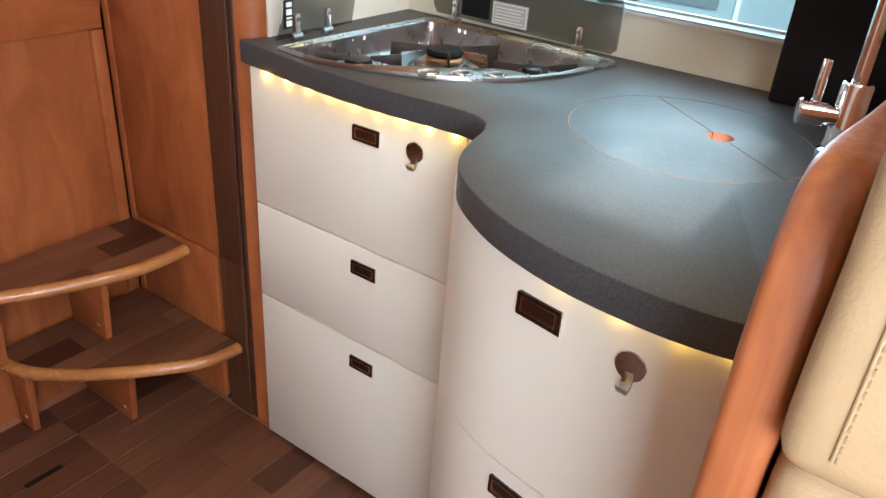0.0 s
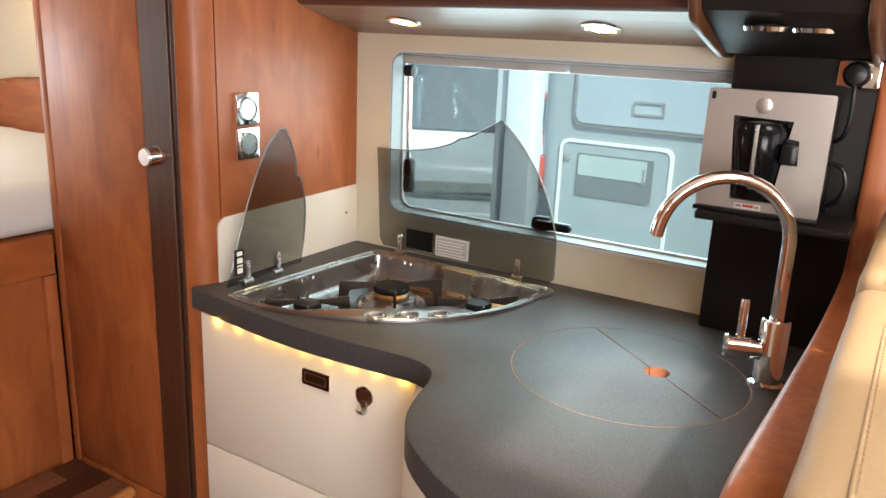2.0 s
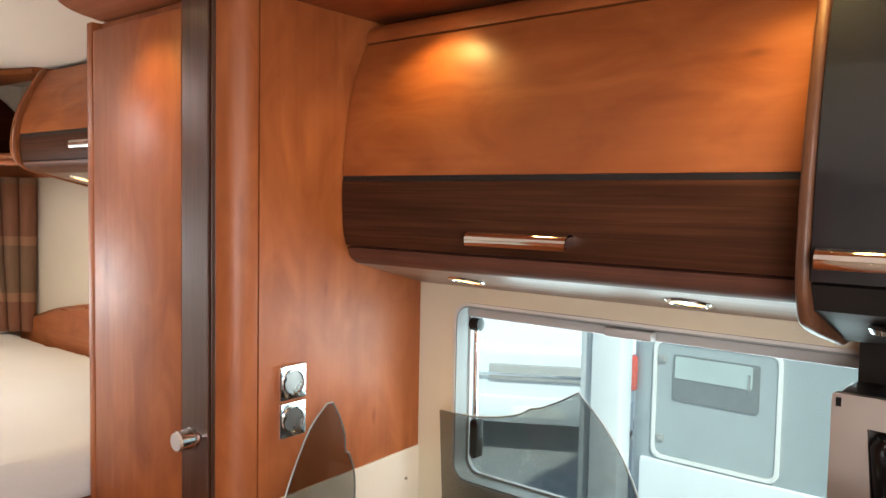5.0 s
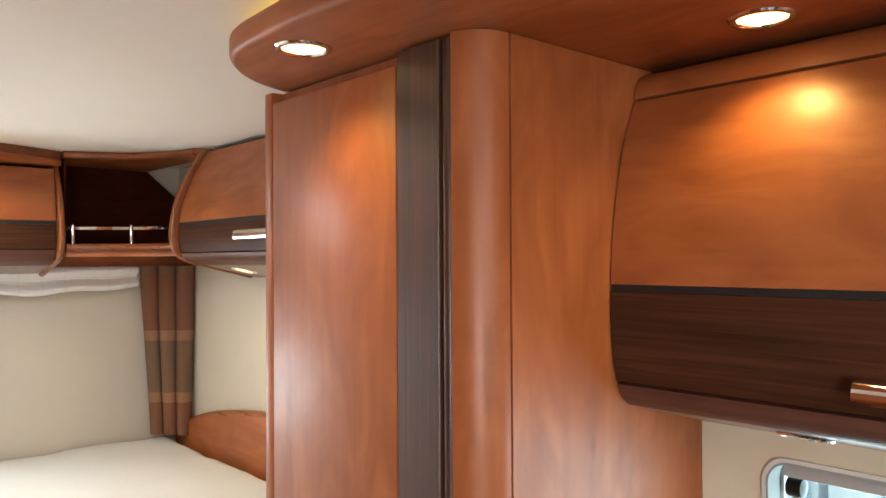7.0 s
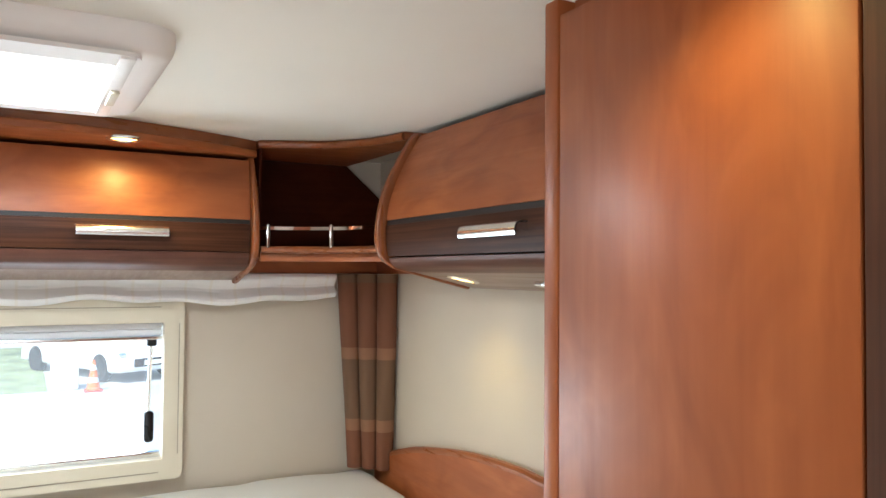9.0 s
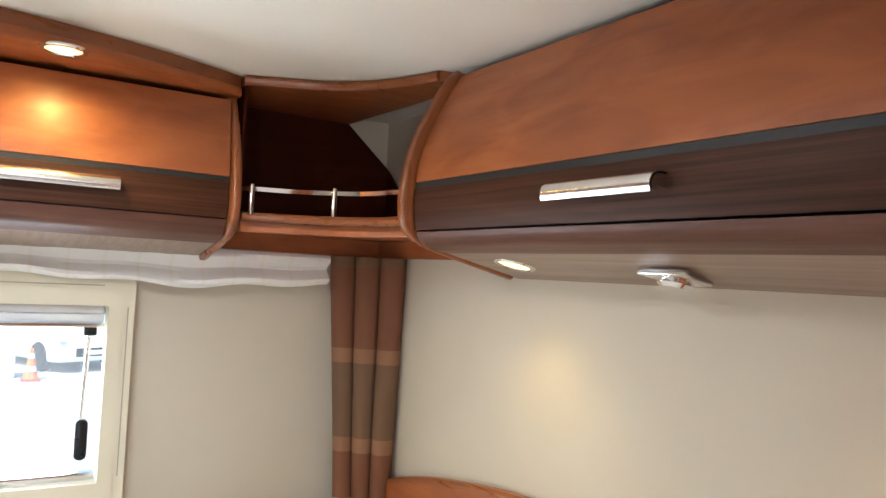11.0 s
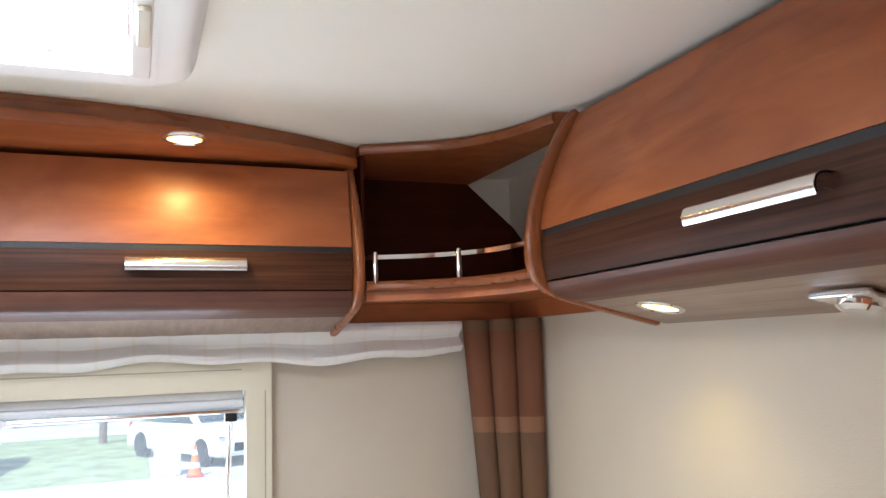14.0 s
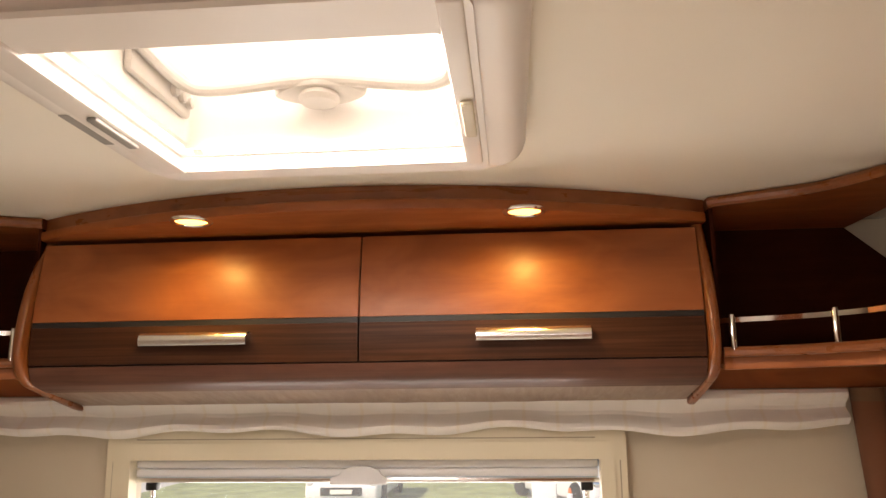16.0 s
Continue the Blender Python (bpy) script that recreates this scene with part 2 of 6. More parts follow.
leather = surface("tan_leather", (0.40, 0.27, 0.14), 0.6, 0.07, 14, 320, 0.5, 0.0012)
stitch = surface("tan_thread", (0.30, 0.195, 0.10), 0.8)
white_plastic = surface("white_plastic", (0.84, 0.81, 0.77), 0.4, 0.03, 4, 500, 0.05, 0.0002)
grey_blind = surface("grey_blind_bar", (0.68, 0.69, 0.71), 0.4, 0.05)
# White plastic darkened: the backlit shade of the hatch fittings is in the colour.
backlit_white_plastic = surface("backlit_white_plastic", (0.55, 0.52, 0.475), 0.45, 0.03, 4, 500, 0.05, 0.0002)
grey_bar = surface("grey_blind_cassette", (0.42, 0.43, 0.43), 0.4, 0.05)
grey_label = surface("grey_label", (0.30, 0.29, 0.27), 0.6)
white_print = surface("pale_print", (0.75, 0.74, 0.68), 0.6)
red_print = surface("red_print", (0.45, 0.03, 0.02), 0.6)
# Emission on the dome stands in for sky light coming through it.
frost, _, fb = material("glowing_opal_dome", 0.3, 0, 0.5, (0.9, 0.9, 0.9))
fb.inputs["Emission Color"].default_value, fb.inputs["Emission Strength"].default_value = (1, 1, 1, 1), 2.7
smoked = glass("smoked_glass", (0.60, 0.605, 0.60), 0.01)
# The last value lays a pale veil over the view for outdoor glare.
clear_acrylic = glass("clear_acrylic", (0.95, 0.985, 1.0), 0.0, 0.03)
acrylic = glass("window_acrylic", (0.74, 0.88, 0.89), 0.0, 0.012)
oven_glass, _, _ = material("black_oven_glass", 0.06, 0, 0.6, (0.016, 0.018, 0.021))
bulb = glow("warm_lamp", (1.0, 0.66, 0.24), 3.2)
led = glow("yellow_led", (1.0, 0.72, 0.10), 1.6)


def curtain_cloth():
    m, nt, b = material("brown_curtain", 0.85)
    tc = nt.nodes.new("ShaderNodeTexCoord")
    sep = nt.nodes.new("ShaderNodeSeparateXYZ")
    nt.links.new(tc.outputs["Object"], sep.inputs[0])
    mr = node(nt, "ShaderNodeMapRange", From_Min=0.0, From_Max=0.55, To_Min=0.0, To_Max=1.0)
    nt.links.new(sep.outputs["Z"], mr.inputs["Value"])
    a, bb, cc = (0.17, 0.066, 0.032), (0.25, 0.125, 0.066), (0.15, 0.082, 0.044)
    r = ramp(nt, [(0.0, a), (0.185, bb), (0.245, cc), (0.545, bb), (0.605, a), (0.93, cc)])
    r.color_ramp.interpolation = "CONSTANT"
    nt.links.new(mr.outputs[0], r.inputs[0])
    nt.links.new(r.outputs[0], b.inputs["Base Color"])
    n = node(nt, "ShaderNodeTexNoise", Scale=500.0, Detail=2.0)
    nt.links.new(tc.outputs["Object"], n.inputs["Vector"])
    bump(nt, b, n.outputs["Fac"], 0.4, 0.001)
    return m


def sheer_cloth():
    m, nt, b = material("white_sheer", 0.8, 0, 0.3, (0.78, 0.77, 0.75))
    w = node(nt, "ShaderNodeTexWave", Scale=5.0, Distortion=0.3)
    w.bands_direction = "Y"
    nt.links.new(coords(nt, (1, 1, 1)), w.inputs["Vector"])
    r = ramp(nt, [(0.95, (0.78, 0.77, 0.75)), (1.0, (0.76, 0.73, 0.67))])
    nt.links.new(w.outputs["Fac"], r.inputs[0])
    nt.links.new(r.outputs[0], b.inputs["Base Color"])
    b.inputs["Subsurface Weight"].default_value = 0.0
    b.inputs["Transmission Weight"].default_value = 0.0
    return m


curtain_brown, sheer = curtain_cloth(), sheer_cloth()

# ---------------------------------------------------------------- mesh helpers
ORIG = {}


def thing(name, at, label, category, group="", kind=""):
    ob = new(name)
    ob.empty_display_size = 0.05
    ob.location = at
    ORIG[ob.name] = Vector(at)
    return tagged(ob, label, category, group, kind)


def part(name, bm, mat, parent=None, label="", smooth=True):
    bmesh.ops.recalc_face_normals(bm, faces=bm.faces)
    base = ORIG[parent.name] if parent else Vector()
    me = bpy.data.meshes.new(name)
    if parent:
        bmesh.ops.translate(bm, verts=bm.verts, vec=-base)
    bm.to_mesh(me)
    bm.free()
    for m in (mat if isinstance(mat, (list, tuple)) else [mat]):
        me.materials.append(m)
    if smooth:
        me.shade_smooth()
        me.set_sharp_from_angle(angle=radians(35))
    ob = new(name, me)
    if parent:
        ob.parent = parent
    ORIG[ob.name] = base
    return tagged(ob, label)


def solo(name, bm, mat, label, category, group="", kind="", at=None):
    """A thing of one mesh, with its origin at its base."""
    vs = [v.co for v in bm.verts]
    at = Vector(at) if at else Vector((sum(v.x for v in vs) / len(vs), sum(v.y for v in vs) / len(vs), min(v.z for v in vs)))
    bmesh.ops.translate(bm, verts=bm.verts, vec=-at)
    ob = part(name, bm, mat)
    ob.location = at
    ORIG[ob.name] = at
    return tagged(ob, label, category, group, kind)


def structure(name, bm, mat, label="", smooth=True):
    return tagged(part(name, bm, mat, None, label, smooth), kind="structure")


def bm_new():
    return bmesh.new()


def bevelled(bm, geom_faces, r, seg=2, limit=0.6):
    if r <= 0:
        return
    edges = {e for f in geom_faces for e in f.edges}
    sharp = [e for e in edges if len(e.link_faces) == 2 and e.calc_face_angle(0) > limit]
    bmesh.ops.bevel(bm, geom=sharp, offset=r, segments=seg, affect="EDGES", profile=0.5, clamp_overlap=True)


def box(bm, x0, x1, y0, y1, z0, z1, r=0.0, seg=2):
    return prism(bm, [(x0, y0), (x1, y0), (x1, y1), (x0, y1)], "z", z0, z1, r, seg)


def place(axis, u, v, w):
    return {"x": (w, u, v), "y": (u, w, v), "z": (u, v, w)}[axis]


def prism(bm, pts, axis, a, b, r=0.0, seg=2, limit=0.6):
    """A polygon in the two other axes, drawn out from a to b along the axis."""
    lo = [bm.verts.new(place(axis, u, v, a)) for u, v in pts]
    hi = [bm.verts.new(place(axis, u, v, b)) for u, v in pts]
    n = len(pts)
    faces = [bm.faces.new(lo[::-1]), bm.faces.new(hi)]
    faces += [bm.faces.new((lo[i], lo[(i + 1) % n], hi[(i + 1) % n], hi[i])) for i in range(n)]
    bmesh.ops.recalc_face_normals(bm, faces=faces)
    bevelled(bm, faces, r, seg, limit)
    return bm


def smooth_line(pts, n=6):
    """Points along a soft curve through the given ones."""
    p = [Vector(q) for q in pts]
    p = [p[0] * 2 - p[1]] + p + [p[-1] * 2 - p[-2]]
    out = []
    for i in range(1, len(p) - 2):
        for k in range(n):
            t = k / n
            out.append(0.5 * (2 * p[i] + (p[i + 1] - p[i - 1]) * t + (2 * p[i - 1] - 5 * p[i] + 4 * p[i + 1] - p[i + 2]) * t * t + (3 * p[i] - p[i - 1] - 3 * p[i + 1] + p[i + 2]) * t ** 3))
    out.append(p[-2])
    return [tuple(q) for q in out]


def offset_line(pts, d):
    """The open polyline moved sideways by d (to its left)."""
    out = []
    for i, q in enumerate(pts):
        a, b = Vector(pts[max(0, i - 1)]), Vector(pts[min(len(pts) - 1, i + 1)])
        t = (b - a).normalized()
        out.append((q[0] - t.y * d, q[1] + t.x * d))
    return out


def shell(bm, line, d, axis, a, b, r=0.0):
    """A bent board: an open profile line with thickness d, drawn out along the axis."""
    return prism(bm, list(line) + offset_line(line, d)[::-1], axis, a, b, r, 2, 0.9)


def tube(bm, pts, radius, seg=12, closed_ends=True):
    p = [Vector(q) for q in pts]
    rings, side = [], None
    for i, q in enumerate(p):
        t = (p[min(i + 1, len(p) - 1)] - p[max(i - 1, 0)]).normalized()
        if side is None:
            side = t.orthogonal().normalized()
        side = (side - t * side.dot(t)).normalized()
        up = t.cross(side)
        rr = radius[i] if isinstance(radius, (list, tuple)) else radius
        rings.append([bm.verts.new(q + (side * math.cos(2 * math.pi * k / seg) + up * math.sin(2 * math.pi * k / seg)) * rr) for k in range(seg)])
    for a, b in zip(rings, rings[1:]):
        for k in range(seg):
            bm.faces.new((a[k], a[(k + 1) % seg], b[(k + 1) % seg], b[k]))
    if closed_ends:
        bm.faces.new(rings[0][::-1])
        bm.faces.new(rings[-1])
    return bm


def lathe(bm, profile, at, axis="z", seg=24, sign=1):
    """Rings (radius, height) turned round an axis through at."""
    at, rings = Vector(at), []
    for r, h in profile:
        ring = []
        for k in range(seg):
            c, s = math.cos(2 * math.pi * k / seg) * r, math.sin(2 * math.pi * k / seg) * r
            ring.append(bm.verts.new(at + Vector(place(axis, c, s, h * sign))))
        rings.append(ring)
    for a, b in zip(rings, rings[1:]):
        for k in range(seg):
            bm.faces.new((a[k], a[(k + 1) % seg], b[(k + 1) % seg], b[k]))
    bm.faces.new(rings[0][::-1])
    bm.faces.new(rings[-1])
    return bm


def slab_with_holes(bm, outer, holes, z0, z1, axis="z"):
    """A plate with an outline and holes cut right through it."""
    edges = []
    for loop in (outer, *holes):
        vs = [bm.verts.new(place(axis, u, v, z1)) for u, v in loop]
        edges += [bm.edges.new((vs[i], vs[(i + 1) % len(vs)])) for i in range(len(vs))]
    res = bmesh.ops.triangle_fill(bm, edges=edges, use_beauty=True)
    top = [g for g in res["geom"] if isinstance(g, bmesh.types.BMFace)]
    ext = bmesh.ops.extrude_face_region(bm, geom=top, use_keep_orig=True)
    moved = [g for g in ext["geom"] if isinstance(g, bmesh.types.BMVert)]
    bmesh.ops.translate(bm, verts=moved, vec=Vector(place(axis, 0, 0, z0 - z1)))
    return bm


def rounded(x0, x1, y0, y1, r, n=6):
    out = []
    for cx, cy, a in ((x1 - r, y1 - r, 0), (x0 + r, y1 - r, 90), (x0 + r, y0 + r, 180), (x1 - r, y0 + r, 270)):
        for k in range(n + 1):
            t = radians(a + 90 * k / n)
            out.append((cx + r * math.cos(t), cy + r * math.sin(t)))
    return out


def circle(cx, cy, r, n=48, start=0, end=360):
    m = n if end - start == 360 else n + 1
    return [(cx + r * math.cos(radians(start + (end - start) * k / n)), cy + r * math.sin(radians(start + (end - start) * k / n))) for k in range(m)]


def downlight(at, tilt=None, group="ceiling spots", watts=2.6, label="small round recessed spotlight, chrome rim, switched on", cone=125):
    t = thing("downlight", at, label, "spotlight", group)
    part("rim", lathe(bm_new(), [(0.026, 0.003), (0.034, 0.003), (0.036, 0.0), (0.034, -0.0025), (0.029, -0.003), (0.0265, -0.001), (0.026, 0.001)], at), chrome, t, "polished chrome rim")
    part("lens", lathe(bm_new(), [(0.004, 0.001), (0.027, 0.001), (0.0265, -0.0005), (0.004, -0.0015)], at), bulb, t, "glowing warm lens")
    if tilt:
        t.rotation_euler = tilt
    turn = Euler(tilt or (0, 0, 0)).to_matrix()
    start = Vector(at) + turn @ Vector((0, 0, -0.012))
    if watts:
        lamp("downlight_beam", "SPOT", start, start + turn @ Vector((0, 0, -1)), watts, WARM, 0.018, cone=cone, blend=0.9)
    return t


# ---------------------------------------------------------------- the shell of the vehicle
WALL, REAR, LEFT, FRONT, CEIL = 1.453, -3.075, -0.60, 2.40, 1.955

floor = structure("floor", box(bm_new(), REAR, FRONT, LEFT, WALL, -0.05, -0.004), mdf, "brown wood-look floor of narrow strips")
structure("wall_right", slab_with_holes(bm_new(), [(REAR, -0.05), (FRONT, -0.05), (FRONT, 2.05), (REAR, 2.05)], [rounded(-1.058, -0.240, 1.018, 1.370, 0.032)], WALL + 0.03, WALL, "y"), wall_beige, "beige wall covering", False)
structure("wall_rear", slab_with_holes(bm_new(), [(LEFT, -0.05), (WALL, -0.05), (WALL, 2.05), (LEFT, 2.05)], [rounded(-0.075, 0.855, 1.15, 1.505, 0.02)], REAR - 0.03, REAR, "x"), wall_beige, "beige wall covering", False)
# Left, front and living-hatch openings are unseen, added to let fill light in.
structure("wall_left", slab_with_holes(bm_new(), [(REAR, -0.05), (FRONT, -0.05), (FRONT, 2.05), (REAR, 2.05)], [rounded(0.28, 1.22, 0.98, 1.52, 0.04)], LEFT - 0.03, LEFT, "y"), wall_beige, "beige wall covering", False)
structure("wall_front", slab_with_holes(bm_new(), [(LEFT, -0.05), (WALL, -0.05), (WALL, 2.05), (LEFT, 2.05)], [rounded(-0.45, 1.3, 1.02, 1.84, 0.08)], FRONT + 0.03, FRONT, "x"), wall_beige, "beige wall covering", False)
structure("ceiling", slab_with_holes(bm_new(), [(REAR, LEFT), (FRONT, LEFT), (FRONT, WALL), (REAR, WALL)], [rounded(-2.47, -2.12, 0.25, 0.655, 0.03), rounded(0.25, 0.85, 0.1, 0.6, 0.03)], CEIL + 0.04, CEIL, "z"), ceiling_cloth, "off-white textile ceiling lining", False)
structure("roof_skin", slab_with_holes(bm_new(), [(REAR - 0.05, LEFT - 0.05), (FRONT + 0.05, LEFT - 0.05), (FRONT + 0.05, WALL + 0.05), (REAR - 0.05, WALL + 0.05)], [rounded(-2.49, -2.1, 0.23, 0.675, 0.03), rounded(0.25, 0.85, 0.1, 0.6, 0.03)], 2.06, 2.0, "z"), white_plastic, "", False)

# Unseen wall along the aisle, added to keep light off the bed steps.
structure("wall_washroom", box(bm_new(), -1.62, -0.62, -0.16, -0.12, 0, CEIL), cherry_z, "plain cherry wall added out of view to darken the steps")

# cream lining of the kitchen wall, round the window
structure("kitchen_wall_lining", slab_with_holes(bm_new(), [(-1.155, 0.93), (-0.1, 0.93), (-0.1, 1.42), (-1.155, 1.42)], [rounded(-1.062, -0.24, 1.014, 1.374, 0.035)], WALL - 0.001, WALL - 0.005, "y"), cream_plastic, "cream kitchen wall lining", False)
# cream splash plate on the end panel
structure("splash_plate", prism(bm_new(), [(1.028, 0.93), (1.447, 0.93), (1.447, 1.066)] + [(1.05 - 0.022 * math.sin(radians(a)), 1.036 + 0.02 * math.cos(radians(a))) for a in (0, 30, 60, 90)], "x", -1.1548, -1.151), cream, "cream splash plate")

# end panel of the kitchen with its rounded post
panel = thing("end_panel", (-1.17, 1.24, 0), "tall cherry end panel with a rounded post beside the kitchen", "panel")
part("board", box(bm_new(), -1.185, -1.155, 1.041, WALL - 0.001, 0, 1.904), cherry_z, panel)
part("seam", box(bm_new(), -1.185, -1.159, 1.034, 1.0405, 0, 1.903), black_gap, panel)
post = [(-1.1985, 1.034), (-1.1985, 0.989), (-1.1960, 0.9860)] + [(-1.205 + 0.05 * math.sin(radians(a)), 1.035 - 0.05 * math.cos(radians(a))) for a in range(10, 91, 10)] + [(-1.155, 1.0375)]
part("rounded_post", prism(bm_new(), post, "z", 0, 1.904), cherry_z, panel, "rounded cherry corner post")

# ---------------------------------------------------------------- windows


def kitchen_window():
    w = thing("window_1", (-0.65, WALL, 1.02), "hinged acrylic kitchen window in a grey rounded frame", "window", kind="structure")
    part("window_frame", slab_with_holes(bm_new(), rounded(-1.063, -0.237, 1.013, 1.375, 0.036), [rounded(-1.0575, -0.2405, 1.0185, 1.3695, 0.032)], WALL - 0.010, WALL - 0.0005, "y"), surface("grey_window_seal", (0.62, 0.62, 0.60), 0.45), w, "silver-grey rounded frame")
    part("reveal", slab_with_holes(bm_new(), rounded(-1.062, -0.238, 1.014, 1.374, 0.036), [rounded(-1.050, -0.25, 1.026, 1.362, 0.028)], WALL + 0.0305, WALL + 0.040, "y"), surface("window_edge_grey", (0.5, 0.53, 0.53), 0.4), w, "grey outer frame")
    rubber = surface("dark_window_rubber", (0.27, 0.31, 0.31), 0.5)
    part("seal", slab_with_holes(bm_new(), rounded(-1.0572, -0.2408, 1.0188, 1.3692, 0.0315), [rounded(-1.0545, -0.2435, 1.0215, 1.3665, 0.029)], WALL - 0.009, WALL + 0.0300, "y"), rubber, w, "dark rubber seal")
    p = part("pane", box(bm_new(), -1.058, -0.242, WALL + 0.041, WALL + 0.045, 1.018, 1.37), acrylic, w, "clear tinted acrylic pane")
    p.visible_shadow = False
    part("blind_bar", box(bm_new(), -1.04, -0.25, WALL + 0.004, WALL + 0.022, 1.346, 1.364, 0.004), grey_bar, w, "grey blind bar")
    part("blind_tab", box(bm_new(), -0.73, -0.645, WALL - 0.02, WALL + 0.004, 1.348, 1.364, 0.004), grey_bar, w)
    stay = part("stay", tube(bm_new(), [(-1.03, WALL + 0.022, 1.33), (-1.03, WALL + 0.024, 1.13)], 0.0055), alu, w, "slim aluminium stay")
    part("stay_knob", lathe(bm_new(), [(0.006, -0.012), (0.013, -0.01), (0.013, 0.01), (0.006, 0.012)], (-1.028, WALL + 0.02, 1.33), "x", 16), black_plastic, stay)
    part("stay_foot", prism(bm_new(), rounded(-1.036, -1.016, 1.06, 1.138, 0.009), "y", WALL + 0.012, WALL + 0.036, 0.004), black_plastic, stay)
    lat = part("latch", prism(bm_new(), rounded(-0.715, -0.672, 1.026, 1.056, 0.012), "y", WALL + 0.02, WALL + 0.0405, 0.005), black_plastic, w, "black latch lever")
    part("latch_lever", prism(bm_new(), rounded(-0.70, -0.62, 1.034, 1.052, 0.008), "y", WALL + 0.004, WALL + 0.02, 0.004), black_plastic, lat)


def rear_window():
    w = thing("window_2", (REAR, 0.39, 1.11), "cream cassette window frame with a raised pleated blind", "window", kind="structure")
    part("window_frame", slab_with_holes(bm_new(), rounded(-0.12, 0.897, 1.108, 1.563, 0.02), [rounded(-0.07, 0.848, 1.16, 1.502, 0.004, 2)], REAR + 0.001, REAR + 0.03, "x"), cream_plastic, w, "cream plastic cassette frame")
    part("inner_step", slab_with_holes(bm_new(), rounded(-0.105, 0.875, 1.13, 1.535, 0.01), [rounded(-0.07, 0.848, 1.16, 1.502, 0.004, 2)], REAR + 0.03, REAR + 0.034, "x"), cream_plastic, w)
    # Flat strips in darker cream: the shade of fine grooves put into colour.
    groove_shade = surface("cream_groove_shade", (0.36, 0.32, 0.24), 0.7)
    for y0, y1, z0, z1 in ((-0.108, -0.1055, 1.17, 1.50), (0.8835, 0.886, 1.17, 1.50), (-0.06, 0.84, 1.5405, 1.543), (-0.06, 0.84, 1.126, 1.1285)):
        part("groove_shade", box(bm_new(), REAR + 0.0295, REAR + 0.0306, y0, y1, z0, z1), groove_shade, w, "thin darker strip painted as the shade of a groove")
    for k in range(2):
        part("blind_pleat", box(bm_new(), REAR - 0.012, REAR + 0.012, -0.068, 0.846, 1.4685 + k * 0.0165, 1.4845 + k * 0.0165, 0.005, 3), grey_blind, w, "pale grey folded blind")
    part("blind_rail", box(bm_new(), REAR - 0.016, REAR + 0.014, -0.068, 0.846, 1.458, 1.467, 0.002), alu, w, "aluminium blind rail")
    part("blind_grip", prism(bm_new(), [(0.33, 1.467), (0.35, 1.474)] + [(0.39 - 0.04 * math.cos(radians(a)), 1.474 + 0.016 * math.sin(radians(a))) for a in range(20, 170, 15)] + [(0.43, 1.474), (0.44, 1.467), (0.44, 1.455), (0.33, 1.455)], "x", REAR + 0.012, REAR + 0.026, 0.002), grey_blind, w)
    part("sill_bar", box(bm_new(), REAR - 0.02, REAR + 0.004, -0.068, 0.846, 1.161, 1.174, 0.002), alu, w, "aluminium lower rail")
    p = part("pane", box(bm_new(), REAR - 0.05, REAR - 0.045, -0.1, 0.88, 1.13, 1.53), clear_acrylic, w, "clear acrylic pane")
    p.visible_shadow = False
    for y in (0.825, -0.045):
        s = part("stay", tube(bm_new(), [(REAR - 0.02, y, 1.452), (REAR - 0.02, y - 0.006, 1.27)], 0.005), alu, w, "slim stay")
        part("stay_tip", box(bm_new(), REAR - 0.03, REAR - 0.01, y - 0.012, y + 0.012, 1.44, 1.458, 0.003), black_plastic, s)
        part("stay_foot", prism(bm_new(), rounded(y - 0.016, y + 0.008, 1.195, 1.275, 0.01), "x", REAR - 0.03, REAR - 0.01, 0.004), black_plastic, s)


kitchen_window()
rear_window()

# ---------------------------------------------------------------- roof hatch over the bed


